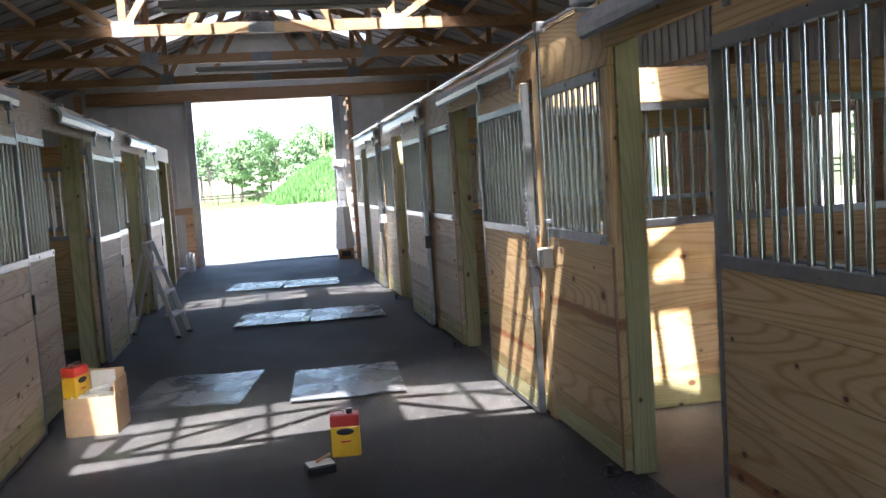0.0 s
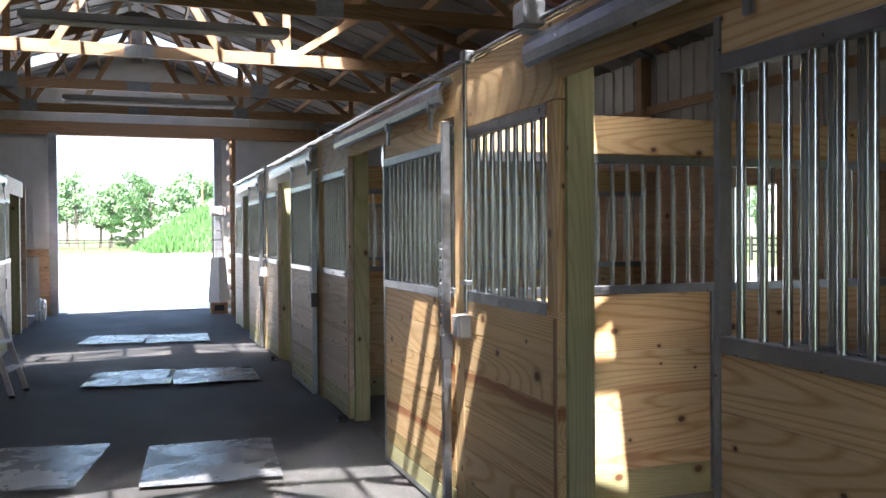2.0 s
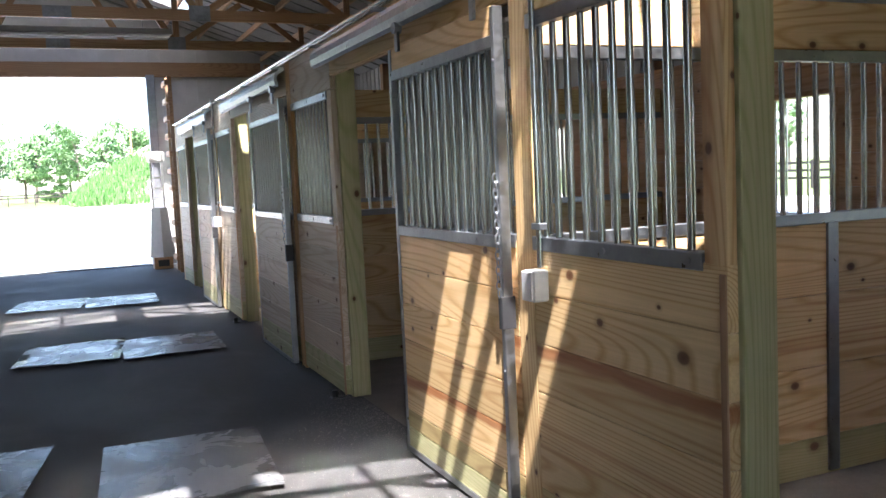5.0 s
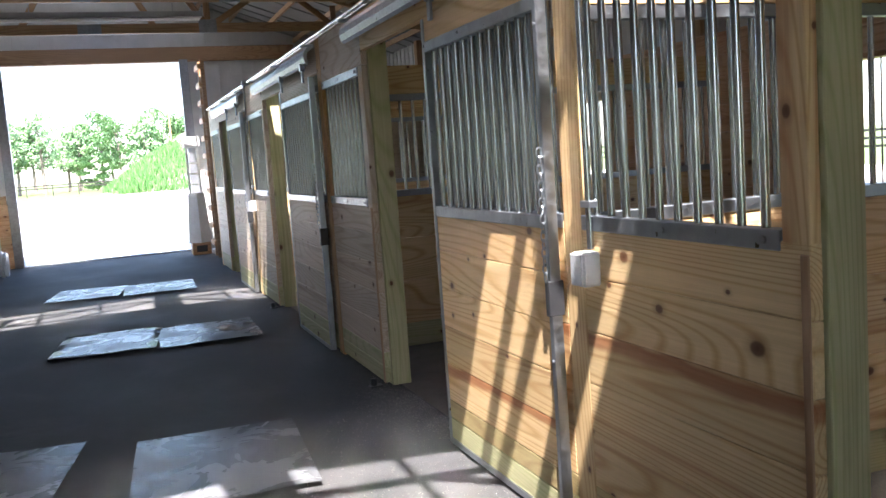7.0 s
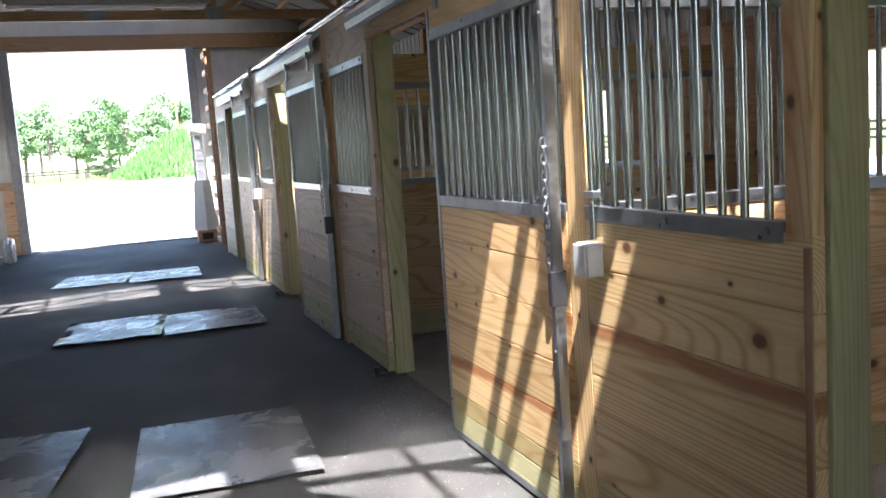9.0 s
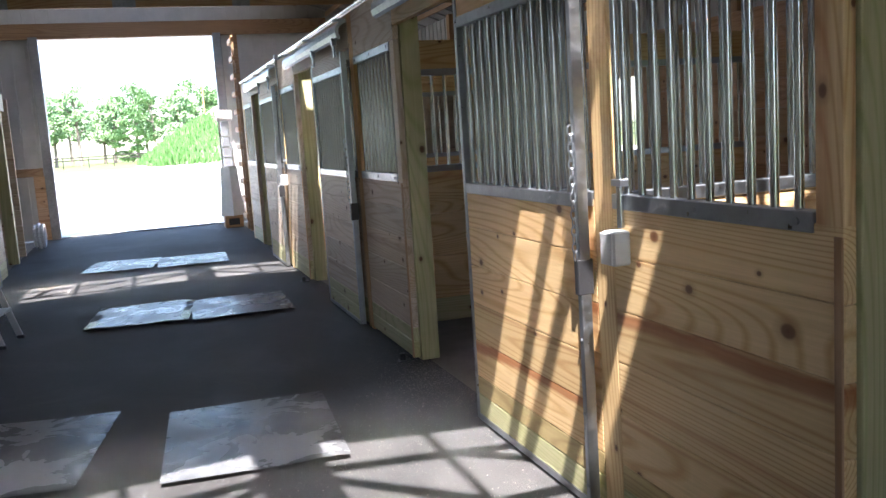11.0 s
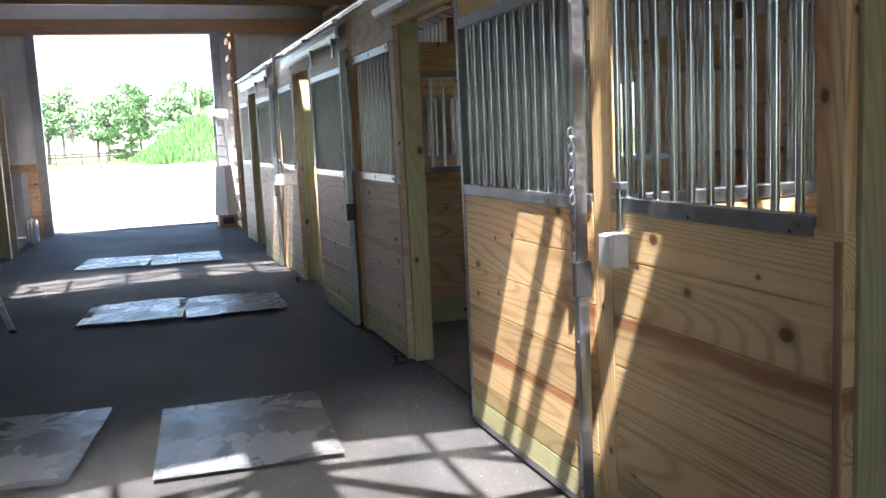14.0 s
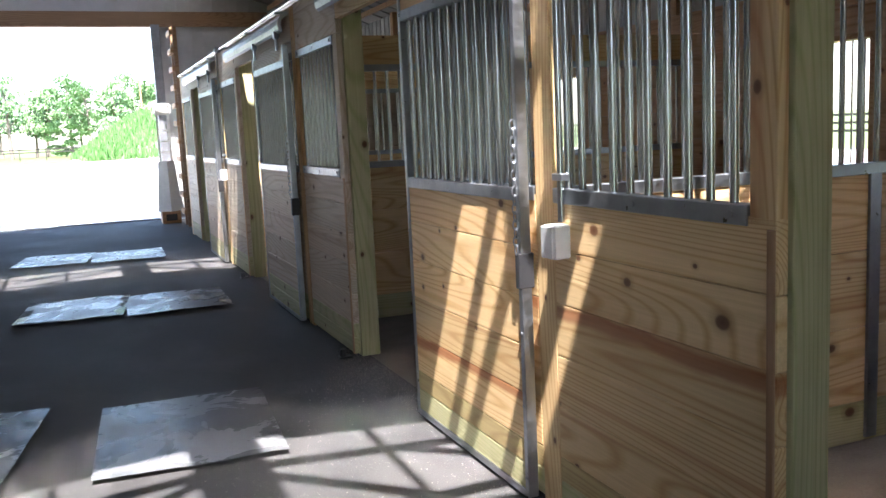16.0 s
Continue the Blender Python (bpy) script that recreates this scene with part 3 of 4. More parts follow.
lining(EAST - 0.02, 1)
lining(WEST + 0.02, -1)
wi = 0
for x, sgn in ((EAST, 1), (WEST, -1)):
    for w in WIN_Y:
        wi += 1
        t = thing("window_%d" % wi, (x + sgn * 0.05, w, 0), "open barred window with pale wooden frame", "window")
        tagged(t, kind="structure")
        h = WIN_W / 2
        bm = B()
        for y in (-h + 0.02, h - 0.02):
            box(bm, -0.085, 0.085, y - 0.02, y + 0.02, WIN_Z0, WIN_Z1)
        box(bm, -0.085, 0.085, -h + 0.04, h - 0.04, WIN_Z1 - 0.04, WIN_Z1)
        part("window_frame", bm, PALLET, t)
        part("window_sill", box(B(), -0.1, 0.1, -h + 0.04, h - 0.04, WIN_Z0, WIN_Z0 + 0.04), WHITE, t)
        sash = box(B(), -0.02, 0.02, h - 0.13, h - 0.045, WIN_Z0 + 0.04, WIN_Z1 - 0.04)
        part("sash", sash, WHITE, t, "white sliding sash")
        for i in range(7):
            ob = new("bar", bar_mesh(WIN_Z0 + 0.03, WIN_Z1 - 0.03, 0.008))
            ob.parent, ob.location = t, (-sgn * 0.06, -h + 0.1 + i * (WIN_W - 0.2) / 6, 0)
    for y in [NEAR + 0.2] + DIVS:
        sp = thing("wall_post", (x + sgn * 0.01, y + 0.12, 0), "dark brown timber wall post", "post", "wall posts")
        ob = new("post", board_mesh(EAVE - WIN_Z1 - 0.4, 0.13, 0.13, TRUSS.name))
        ob.parent, ob.matrix_basis = sp, pose(0, 0, (EAVE + WIN_Z1 + 0.4) / 2, 0, -90, 0)
    bm = beam(B(), (x + sgn * 0.03, NEAR, 2.95), (x + sgn * 0.03, FAR, 2.95), 0.04, 0.09, (1, 0, 0))
    solid("wall_girt", bm, TRUSS, "brown lumber girt along the long wall", "girt", "wall girts")


# ---- the far doorway ----
t = thing("door_1", (0, FAR, 0), "open barn doorway with steel trimmed jambs", "doorway")
tagged(t, kind="structure")
part("jamb", box(B(), DOOR_X0 - 0.16, DOOR_X0, -0.14, 0.06, 0, DOOR_H + 0.05, 0.004), PLATE, t)
part("jamb", box(B(), DOOR_X1, DOOR_X1 + 0.16, -0.14, 0.06, 0, DOOR_H + 0.05, 0.004), PLATE, t)
part("threshold", box(B(), DOOR_X0, DOOR_X1, -0.02, 0.1, 0.002, 0.03, 0.004), GALV, t, "steel door threshold strip")
hb = thing("header_beam", (MID, FAR - 0.08, DOOR_H + 0.15), "long brown timber header above the barn door", "beam")
board(hb, (0, 0, 0), 7.6, 0.28, 0.07, TRUSS, 0.0, "beam")
for x, z0, z1, n in ((-3.42, 0.0, 1.2, 1), (-4.0, 1.2, 1.35, 0), (1.6, 2.2, 2.38, 0)):
    if n:
        t = thing("kick_panel", (x, FAR - 0.03, 0), "short pine boards beside the doorway", "wall panel")
        for i in range(6):
            board(t, (0, 0, 0.1 + i * 0.2), 0.32, 0.198, 0.03, LINING, 0.0)
    else:
        t = thing("wall_girt", (x, FAR - 0.05, (z0 + z1) / 2), "brown lumber girt on the end wall", "girt", "wall girts")
        board(t, (0, 0, 0), 1.2 if x < 0 else 2.6, z1 - z0, 0.05, TRUSS, 0.0, "beam")
for x in (2.3, -5.6):
    sp = thing("wall_post", (x, FAR - 0.1, 0), "tall brown timber post on the end wall", "post", "wall posts")
    ob = new("post", board_mesh(roof_z(x) - 0.1, 0.14, 0.14, TRUSS.name))
    ob.parent, ob.matrix_basis = sp, pose(0, 0, (roof_z(x) - 0.1) / 2, 0, -90, 0)


# ---- strip lights ----
def strip_light(y, x, z):
    t = thing("strip_light", (x, y, z), "long grey strip light hung under the trusses", "ceiling light", "strip lights")
    bm = B()
    prof = [(-0.10, -0.05), (-0.05, 0.03), (0.05, 0.03), (0.10, -0.05)]
    la = [bm.verts.new((-1.28, py, pz)) for py, pz in prof]
    lb = [bm.verts.new((1.28, py, pz)) for py, pz in prof]
    for i in range(4):
        bm.faces.new((la[i], la[(i + 1) % 4], lb[(i + 1) % 4], lb[i]))
    bm.faces.new(la)
    bm.faces.new(lb)
    bmesh.ops.recalc_face_normals(bm, faces=bm.faces[:])
    part("housing", bm, GREYBOX, t, "grey painted metal housing")
    for yy in (-0.04, 0.04):
        part("tube", rod(B(), (-1.25, yy, -0.07), (1.25, yy, -0.07), 0.016, 10, None, False), DIFFUSER, t, "unlit white tube", True)
    for xx in (-0.9, 0.9):
        part("chain", rod(B(), (xx, 0, 0.03), (xx, 0, 0.28), 0.006, 6), GALV, t)


for y in (5.7, 10.9):
    strip_light(y, -1.45, 3.72)


# ---- conduit and boxes on the stall front ----
t = thing("conduit", (RX, 0, 0), "thin galvanized conduit run along the stall fronts", "conduit")
part("run", rod(B(), (0.0, -6.8, TOP + 0.035), (0.0, END_R, TOP + 0.035), 0.013, 10, None, False), TUBE, t, "", True)
part("run", rod(B(), (0.03, -6.8, TOP + 0.03), (0.03, END_R, TOP + 0.03), 0.011, 10, None, False), TUBE, t, "", True)
for k in (0, 2):
    y = 0.94 + PITCH * k
    bm = rod(B(), (-0.02, y, 1.16), (-0.02, y, TOP + 0.02), 0.013, 10, None, False)
    part("drop", bm, TUBE, t, "", True)
    part("strap", box(B(), -0.036, -0.002, y - 0.035, y + 0.035, 1.31, 1.335, 0.002), GALV, t)
    part("elbow", box(B(), -0.04, 0.03, y - 0.03, y + 0.03, TOP + 0.004, TOP + 0.07, 0.008), GALV, t, "cast elbow box")
    e = thing("outlet_box", (RX - 0.045, y - 0.005, 1.09), "grey metal outlet box on the stall post", "outlet box", "outlet boxes")
    part("body", box(B(), -0.036, 0.036, -0.042, 0.042, -0.062, 0.062, 0.007), GREYBOX, e)
    part("cover", box(B(), -0.045, -0.037, -0.039, 0.039, -0.058, 0.058, 0.003), GREYBOX, e, "pale hinged cover")
jb = thing("junction_box", (RX - 0.03, 0.1, TOP + 0.06), "grey square junction box on the conduit", "junction box")
part("body", box(B(), -0.05, 0.05, -0.06, 0.06, -0.055, 0.055, 0.006), GALV, jb)
part("lid", box(B(), -0.058, -0.051, -0.055, 0.055, -0.05, 0.05, 0.002), GALV, jb)


def chain(x, y, z0, z1):
    t = thing("door_chain", (x, y, z0), "small steel chain hanging by the door edge", "chain", "door chains")
    n = int((z1 - z0) / 0.032)
    for i in range(n):
        bm = B()
        hoops = []
        for j in range(10):
            a = j * math.tau / 10
            mid, out = Vector((0.011 * math.cos(a), 0, 0.021 * math.sin(a))), Vector((math.cos(a), 0, math.sin(a)))
            hoops.append([bm.verts.new(mid + out * (0.0036 * math.cos(q)) + Vector((0, 0.0036 * math.sin(q), 0))) for q in [k * math.tau / 5 for k in range(5)]])
        for j in range(10):
            for k in range(5):
                bm.faces.new((hoops[j][k], hoops[j][(k + 1) % 5], hoops[(j + 1) % 10][(k + 1) % 5], hoops[(j + 1) % 10][k]))
        if i % 2 == 0:
            bm.transform(Matrix.Rotation(math.pi / 2, 4, "Z"))
        lk = part("link", bm, GALV, t)
        lk.location.z = (i + 0.5) * 0.032


for k in (0, 1, 2):
    chain(RX - 0.082, POSTS[2] + PANEL_W + DIV_W + 0.015 + PITCH * k, 1.02, 1.55)

# ---- things on the aisle floor ----
def floor_mat(x, y, w, l, rz):
    bm = B()
    nx, ny = 10, 14
    grid = []
    for j in range(ny + 1):
        for i in range(nx + 1):
            u, v = i / nx, j / ny
            edge = min(u, v, 1 - u, 1 - v)
            z = 0.016 + 0.004 * noise.noise((x * 3 + u * 2.2, y + v * 2.6, 0)) + (0.01 * max(0, noise.noise((x + u * 3, v * 4 + y, 3))) if edge < 0.08 else 0)
            grid.append(bm.verts.new(((u - 0.5) * w, (v - 0.5) * l, z + 0.008)))
    for j in range(ny):
        for i in range(nx):
            a = j * (nx + 1) + i
            bm.faces.new((grid[a], grid[a + 1], grid[a + nx + 2], grid[a + nx + 1]))
    r = bmesh.ops.solidify(bm, geom=bm.faces[:], thickness=0.012)
    bmesh.ops.recalc_face_normals(bm, faces=bm.faces[:])
    ob = solid("floor_mat", bm, MATTING, "worn grey rubber mat lying on the aisle floor", "mat", "aisle mats", smooth=True)
    ob.matrix_basis = pose(x, y, 0.0, 0, 0, rz)


MATS = ((-1.22, 2.80, 0.89, 1.14, -4), (-2.44, 3.06, 0.91, 1.18, -9), (-0.88, 6.66, 0.91, 1.02, -1), (-1.77, 6.80, 0.90, 1.08, -6), (-1.11, 10.58, 0.92, 1.06, -2), (-2.02, 10.75, 0.90, 1.10, -8))
for m in MATS:
    floor_mat(*m)


def tin(x, y, z, rz):
    t = thing("paint_tin", (x, y, z), "yellow and red rectangular tin with a spout", "tin", "paint tins", rz)
    part("body", box(B(), -0.088, 0.088, -0.055, 0.055, 0.0, 0.185, 0.006), YELLOW, t, "yellow lower body")
    part("band", box(B(), -0.0885, 0.0885, -0.0555, 0.0555, 0.1855, 0.255, 0.006), RED, t, "red upper band")
    bm = B()
    bmesh.ops.create_uvsphere(bm, u_segments=14, v_segments=8, radius=0.05, matrix=Matrix.Translation((0, -0.056, 0.155)) @ Matrix.Diagonal((1.1, 0.08, 0.42, 1)))
    part("emblem", bm, BLACK, t, "dark oval emblem")
    part("text_bar", box(B(), -0.03, 0.03, -0.0575, -0.0555, 0.09, 0.1), RED, t)
    part("cap", rod(B(), (0.03, 0, 0.255), (0.03, 0, 0.285), 0.02, 14), BLACK, t, "round screw cap")
    bm = B()
    pts = [Vector((-0.07, 0, 0.255)), Vector((-0.06, 0, 0.275)), Vector((-0.01, 0, 0.275)), Vector((0.0, 0, 0.255))]
    for a, b in zip(pts, pts[1:]):
        rod(bm, a, b, 0.004, 6)
    part("handle", bm, GALV, t, "wire carrying handle")


tin(-1.40, 0.88, 0.0, -6)
tin(-3.2, 2.2, 0.222, 70)
t = thing("staple_pack", (-1.58, 0.60, 0), "small black pack with a pale top", "box", rz=12)
part("body", box(B(), -0.085, 0.085, -0.06, 0.06, 0.0, 0.055, 0.008), BLACK, t)
part("top_label", box(B(), -0.075, 0.075, -0.05, 0.05, 0.055, 0.06, 0.002), PAPER, t, "pale paper label")
part("tool", beam(B(), (-0.02, 0.0, 0.066), (0.075, 0.04, 0.086), 0.012, 0.012, (0, 0, 1)), PALLET, t, "small wooden stick")

t = thing("cardboard_box", (-3.07, 2.20, 0), "open brown cardboard box with papers on top", "box", rz=-6)
w, d, h = 0.175, 0.17, 0.27
bm = B()
for s in (-1, 1):
    box(bm, s * w - 0.003, s * w + 0.003, -d, d, 0, h)
    box(bm, -w, w, s * d - 0.003, s * d + 0.003, 0, h)
box(bm, -w, w, -d, d, 0.0, 0.006)
part("body", bm, CARD, t)
part("flap", box(B(), -w + 0.01, w - 0.01, d - 0.002, d + 0.003, h + 0.002, h + 0.14), CARD, t)
part("flap", box(B(), w - 0.002, w + 0.003, -d + 0.01, d - 0.01, h + 0.002, h + 0.1), CARD, t)
part("filling", box(B(), -w + 0.01, w - 0.01, -d + 0.01, d - 0.01, 0.03, h - 0.05, 0.01), CARD, t)
for a, (px, py, rz, pz) in enumerate(((-0.06, -0.06, 20, 0.0), (0.09, -0.03, -30, 0.0), (0.0, 0.05, 60, 0.02))):
    bm = rod(B(), (-0.09, 0, 0), (0.09, 0, 0), 0.028, 12)
    pr = part("paper_roll", bm, PAPER, t, "white crumpled paper roll")
    pr.matrix_basis = pose(px, py, h - 0.02 + pz, 0, 0, rz)
part("sheet", box(B(), -0.07, 0.1, d - 0.02, d - 0.012, h, h + 0.13), PAPER, t, "white printed sheet")


def step_ladder(x, y, rz):
    t = thing("step_ladder", (x, y, 0), "pale aluminium folding step ladder standing open", "ladder", rz=rz)
    H = 1.12
    for s in (-1, 1):
        front = part("stile", beam(B(), (s * 0.21, -0.30, 0.0), (s * 0.15, 0.04, H), 0.022, 0.05, (1, 0, 0)), ALU, t)
        rear = part("rear_leg", beam(B(), (s * 0.2, 0.36, 0.0), (s * 0.15, 0.06, H - 0.12), 0.02, 0.03, (1, 0, 0)), ALU, t)
        part("foot", box(B(), s * 0.21 - 0.02, s * 0.21 + 0.02, -0.33, -0.27, 0, 0.03, 0.004), BLACK, front)
        part("foot", box(B(), s * 0.2 - 0.02, s * 0.2 + 0.02, 0.34, 0.385, 0, 0.03, 0.004), BLACK, rear)
    for i, z in enumerate((0.27, 0.54, 0.81)):
        u = z / H
        yy, ww = -0.30 + 0.34 * u, 0.21 - 0.06 * u
        part("tread", box(B(), -ww, ww, yy - 0.04, yy + 0.06, z - 0.018, z + 0.012, 0.003), ALU, t)
    part("brace", beam(B(), (-0.19, 0.3, 0.22), (0.19, 0.3, 0.22), 0.02, 0.02, (0, 0, 1)), ALU, t)
    part("top_rail", rod(B(), (-0.15, 0.04, H), (0.15, 0.04, H), 0.014, 10, None, False), ALU, t, "", True)


step_ladder(-3.12, 6.3, 78)

# ---- spilled stone dust and chips on the aisle floor ----
bm = B()
chips = random.Random(3)
for _ in range(12000):
    k = chips.choice((0, 1, 1, 1, 2, 3))
    if chips.random() < 0.72:
        y0 = POSTS[2] + PITCH * k - 0.45
        x, y = -abs(chips.gauss(0, 0.24)) + 0.1, y0 + chips.gauss(0, 0.42)
    else:
        x, y = chips.uniform(-1.3, -0.02), chips.uniform(0.2, 3.2)
    if x > 0.09:
        continue
    r = abs(chips.gauss(0, 0.0014)) + 0.0007
    a = chips.uniform(0, math.tau)
    ring = [bm.verts.new((x + r * math.cos(a + q), y + r * math.sin(a + q), 0.0005)) for q in (0, 2.1, 4.2)]
    tip = bm.verts.new((x, y, 0.0005 + r * 0.9))
    for q in range(3):
        bm.faces.new((ring[q], ring[(q + 1) % 3], tip))
solid("stone_chips", bm, CHIPS, "pale stone dust and chips spilled at the stall openings", "stone chips", kind="stuff")
for k in (0, 1, 2):
    t = thing("guide_roller", (RX - 0.06, POSTS[2] + PITCH * k + 0.03, 0), "small black door guide on the floor by the post", "door guide", "door guides")
    part("base", box(B(), -0.05, 0.04, -0.035, 0.035, 0.0, 0.012, 0.003), BLACK, t)
    part("wheel", rod(B(), (-0.02, 0, 0.012), (-0.02, 0, 0.06), 0.022, 12), BLACK, t)

# ---- things by the far doorway ----
t = thing("wooden_ladder", (0.12, 14.3, 0), "rough wooden ladder standing upright by the doorway", "ladder")
for s in (-1, 1):
    part("stile", beam(B(), (0.0, s * 0.2, 0.0), (0.0, s * 0.2, 3.5), 0.05, 0.07, (0, 1, 0)), TRUSS, t)
for i in range(11):
    part("rung", box(B(), -0.09, -0.04, -0.27, 0.27, 0.22 + i * 0.31, 0.31 + i * 0.31, 0.006), PALLET, t)
t = thing("white_cabinet", (-0.1, 15.2, 0), "white tapered pump housing beside the doorway", "pump housing")
bm = rod(B(), (0, 0, 0.22), (0, 0, 1.15), 0.22, 4, 0.15)
part("skirt", bm, WHITE, t)
part("base", box(B(), -0.17, 0.17, -0.17, 0.17, 0, 0.22, 0.01), PALLET, t, "wooden block base")
part("vent", box(B(), -0.1, 0.1, -0.185, -0.172, 0.05, 0.17, 0.004), BLACK, t)
for x in (-0.1, 0.1):
    part("upright", box(B(), x - 0.02, x + 0.02, -0.02, 0.02, 1.15, 2.0), WHITE, t)
for z in (1.3, 1.5, 1.7):
    part("crossbar", box(B(), -0.08, 0.08, -0.015, 0.015, z, z + 0.03), WHITE, t)
part("head", box(B(), -0.15, 0.15, -0.12, 0.12, 2.0, 2.2, 0.03), WHITE, t)
t = thing("hose_coil", (-3.4, 14.3, 0), "clear plastic wrapped coil on the floor", "coil")
for i, r in enumerate((0.17, 0.2, 0.18)):
    bm = B()
    for j in range(20):
        a, b = j * math.tau / 20, (j + 1) * math.tau / 20
        rod(bm, (i * 0.06 - 0.06, r * math.cos(a), 0.235 + r * math.sin(a)), (i * 0.06 - 0.06, r * math.cos(b), 0.235 + r * math.sin(b)), 0.03, 6)
    part("loop", bm, CLEARBAG, t)

# ---- outdoors ----
rng = random.Random(7)


def leaves(bm, centre, radii, n, size):
    for _ in range(n):
        while True:
            p = Vector((rng.uniform(-1, 1), rng.uniform(-1, 1), rng.uniform(-1, 1)))
            if 0.25 < p.length < 1:
                break
        c = Vector(centre) + Vector((p.x * radii[0], p.y * radii[1], p.z * radii[2]))
        u = Vector((rng.gauss(0, 1), rng.gauss(0, 1), rng.gauss(0, 1))).normalized()
        v = u.orthogonal().normalized()
        s = size * rng.uniform(0.6, 1.4)
        bm.faces.new([bm.verts.new(c + u * s), bm.verts.new(c + v * s * 0.5), bm.verts.new(c - u * s), bm.verts.new(c - v * s * 0.5)])


def tree(at, h, spread, bare=0.3):
    t = thing("tree", at, "tall green leafy tree with a bare lower trunk", "tree", "trees behind the fence")
    bm = B()
    lean = Vector((rng.uniform(-0.05, 0.05) * h, rng.uniform(-0.05, 0.05) * h, 0))
    top = Vector((0, 0, h * 0.75)) + lean
    rod(bm, (0, 0, -0.2), top * 0.45, 0.026 * h, 8, 0.018 * h)
    rod(bm, top * 0.45, top, 0.018 * h, 7, 0.006 * h)
    crown = B()
    k = 11
    for i in range(k):
        z = h * (bare + (0.97 - bare) * (i + 0.5) / k)
        a = i * 2.4 + rng.uniform(-0.5, 0.5)
        r = spread * (1 - 0.4 * abs((i + 0.5) / k - 0.5) / 0.5) * rng.uniform(0.45, 0.95)
        c = Vector((math.cos(a) * r, math.sin(a) * r, z)) + lean * (z / h)
        base = top * min(0.98, max(0.3, (z / h - 0.12) / 0.75))
        rod(bm, base, c, 0.008 * h, 5, 0.003 * h)
        leaves(crown, c, (spread * 0.5, spread * 0.5, h * 0.075), 150, 0.25)
    part("trunk", bm, BARK, t)
    part("crown", crown, LEAF, t)
    return t


protos = [tree((0, 0, -0.1), 10.6, 2.7, 0.33), tree((0, 0, -0.1), 12.0, 2.8, 0.36), tree((0, 0, -0.1), 5.0, 2.4, 0.1)]
spots = []
for i in range(28):
    spots.append((-46 + i * 2.75 + rng.uniform(-1.2, 1.2), 138 + rng.uniform(-7, 8)))
for i in range(14):
    spots.append((-50 + i * 6.2 + rng.uniform(-1, 1), 160 + rng.uniform(-4, 6)))
for i in range(16):
    spots.append((92 + rng.uniform(-5, 8), 22 + i * 8.5 + rng.uniform(-2, 2)))
for i, (x, y) in enumerate(spots):
    p = protos[(i * 7 + i // 3) % 2]
    s = rng.uniform(0.85, 1.12)
    m = pose(x, y, -0.1, 0, 0, rng.uniform(0, 360))
    if i < 2:
        protos[i].matrix_basis = m
    else:
        copy_thing(p, m)
protos[2].matrix_basis = pose(2.5, 118, -0.1)
for bx, by in ((-30, 128), (-16.5, 124), (-3, 132), (13, 126), (20, 130)):
    copy_thing(protos[2], pose(bx, by, -0.1, 0, 0, bx * 47))
# the weedy mound
bm = B()
nseg, nring = 28, 10
MX, MY, MR, MH = 10.8, 97.0, 13.0, 6.0
rings = []
for j in range(nring + 1):
    f = j / nring
    z = MH * (1 - f * f) ** 1.2 if f < 1 else 0
    rings.append([bm.verts.new((MX + MR * f * math.cos(i * math.tau / nseg) * (1 + 0.12 * noise.noise((i * 0.5, j * 0.3, 2))), MY + MR * f * math.sin(i * math.tau / nseg), -0.15 + z * (1 + 0.25 * noise.noise((i * 0.4, j * 0.4, 5))))) for i in range(nseg)])
for j in range(nring):
    for i in range(nseg):
        bm.faces.new((rings[j][i], rings[j][(i + 1) % nseg], rings[j + 1][(i + 1) % nseg], rings[j + 1][i]))
bmesh.ops.recalc_face_normals(bm, faces=bm.faces[:])
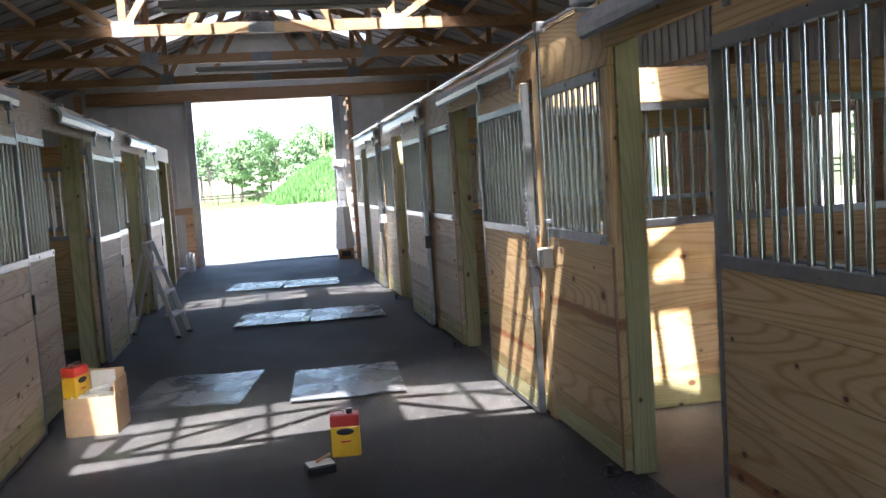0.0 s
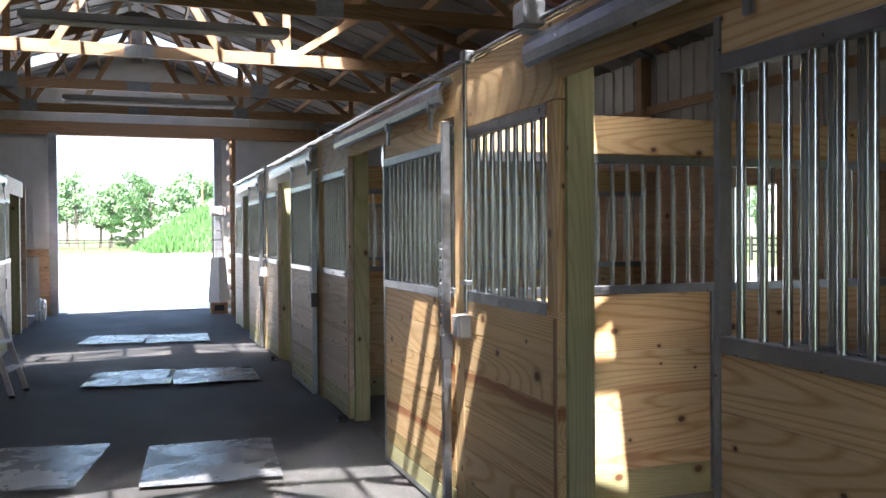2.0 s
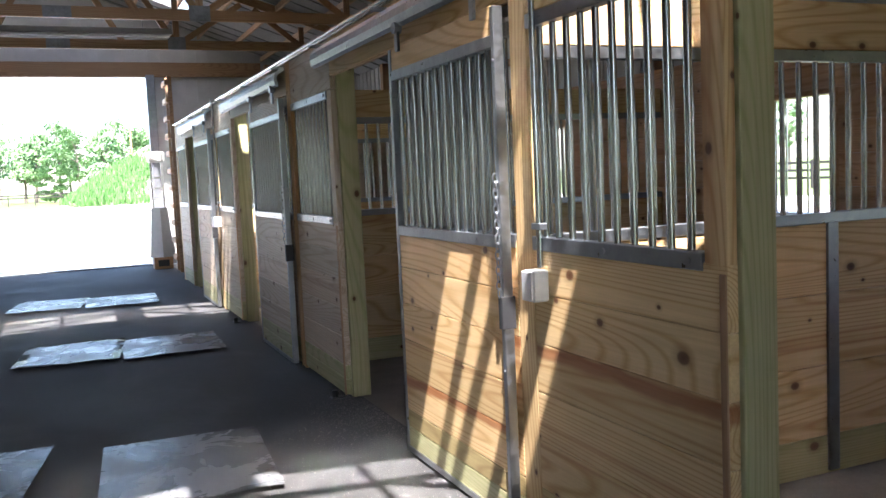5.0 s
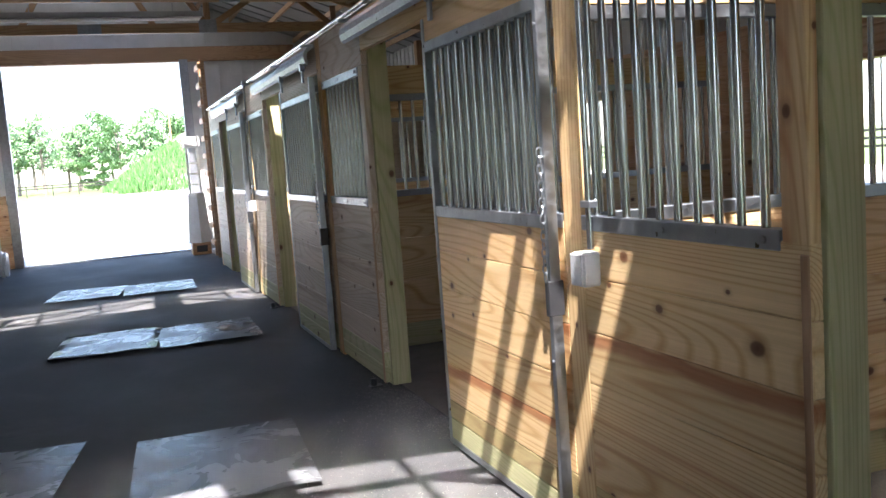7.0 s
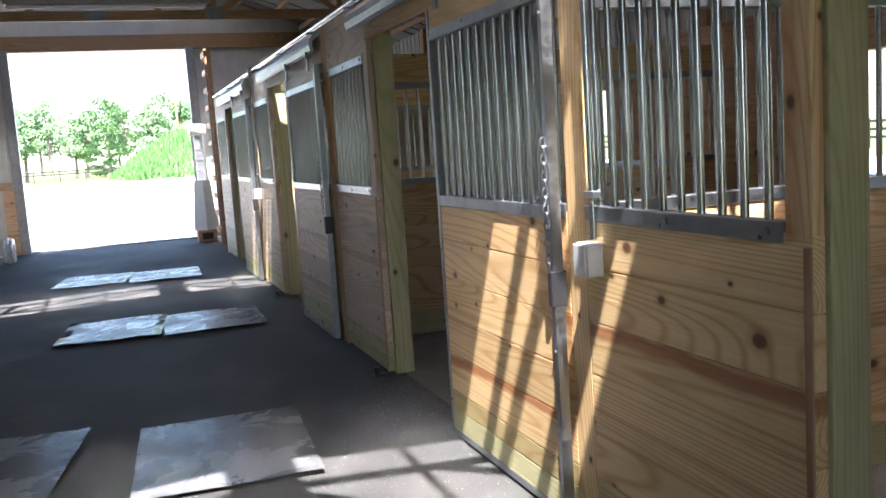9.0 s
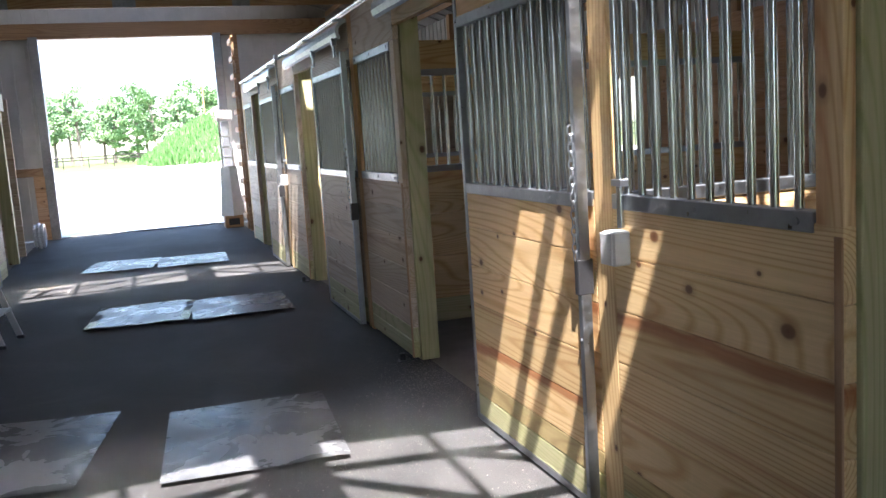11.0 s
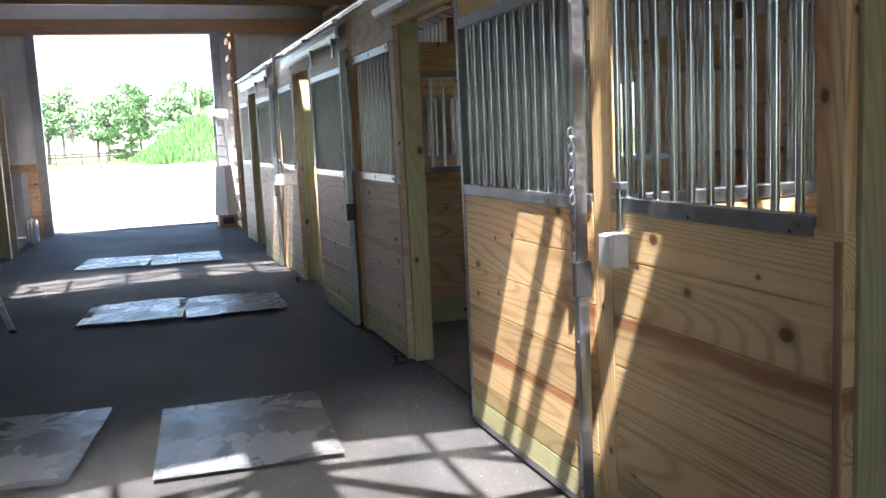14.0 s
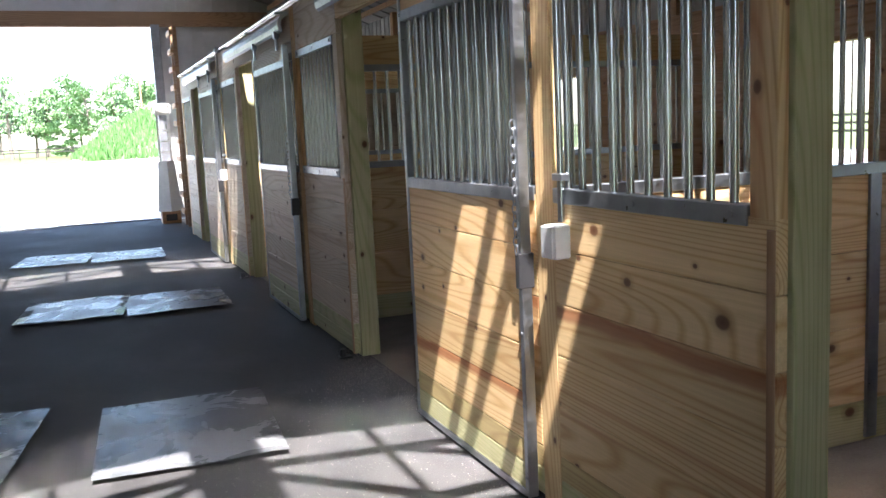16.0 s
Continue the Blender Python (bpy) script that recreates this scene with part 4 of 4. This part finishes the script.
bmesh.ops.remove_doubles(bm, verts=bm.verts[:], dist=0.002)
solid("earth_mound", bm, DIRT, "pale earth mound overgrown with weeds", "mound", smooth=True)
bm = B()
for _ in range(38000):
    f, a = math.sqrt(rng.random()), rng.uniform(0, math.tau)
    z = MH * (1 - f * f) ** 1.2
    x, y = MX + MR * f * math.cos(a), MY + MR * f * math.sin(a)
    if f > 0.75 and math.sin(a) < -0.2 and x > MX - 5.0:
        continue
    hgt = rng.uniform(0.35, 1.05)
    dx, dy = rng.gauss(0, 0.14), rng.gauss(0, 0.14)
    w = rng.uniform(0.04, 0.09)
    b0 = Vector((x, y, -0.2 + z * 0.95))
    an = rng.uniform(0, math.pi)
    wv = Vector((math.cos(an), math.sin(an), 0)) * w
    tip = b0 + Vector((dx, dy, hgt))
    midp = b0.lerp(tip, 0.55)
    bm.faces.new([bm.verts.new(b0), bm.verts.new(midp + wv), bm.verts.new(tip), bm.verts.new(midp - wv)])
solid("weeds", bm, WEED, "dense bright green weeds covering the mound", "weeds", kind="stuff")


def rail_fence(p0, p1, n, rails, label):
    a, b = Vector(p0), Vector(p1)
    t = thing("fence", p0, label, "fence", "paddock fences")
    for i in range(n + 1):
        q = (b - a) * (i / n)
        part("post", box(B(), q.x - 0.06, q.x + 0.06, q.y - 0.06, q.y + 0.06, -0.1, 1.45, 0.01), FENCE, t)
    for z in rails:
        part("rail", beam(B(), (0, 0, z), (b.x - a.x, b.y - a.y, z), 0.13, 0.035, (0, 0, 1)), FENCE, t)


rail_fence((-40, 114, -0.05), (30, 114, -0.05), 24, (1.3, 0.95), "dark post and wire paddock fence")
rail_fence((34, -12, -0.05), (34, 70, -0.05), 28, (1.3, 0.9, 0.5), "dark timber three-rail paddock fence")
t = thing("utility_pole", (7.4, 128, -0.1), "tall pale wooden utility pole", "pole")
part("shaft", rod(B(), (0, 0, 0), (0, 0, 11.5), 0.16, 10, 0.11), PALLET, t)
part("crossarm", box(B(), -0.9, 0.9, -0.06, 0.06, 10.6, 10.75), PALLET, t)
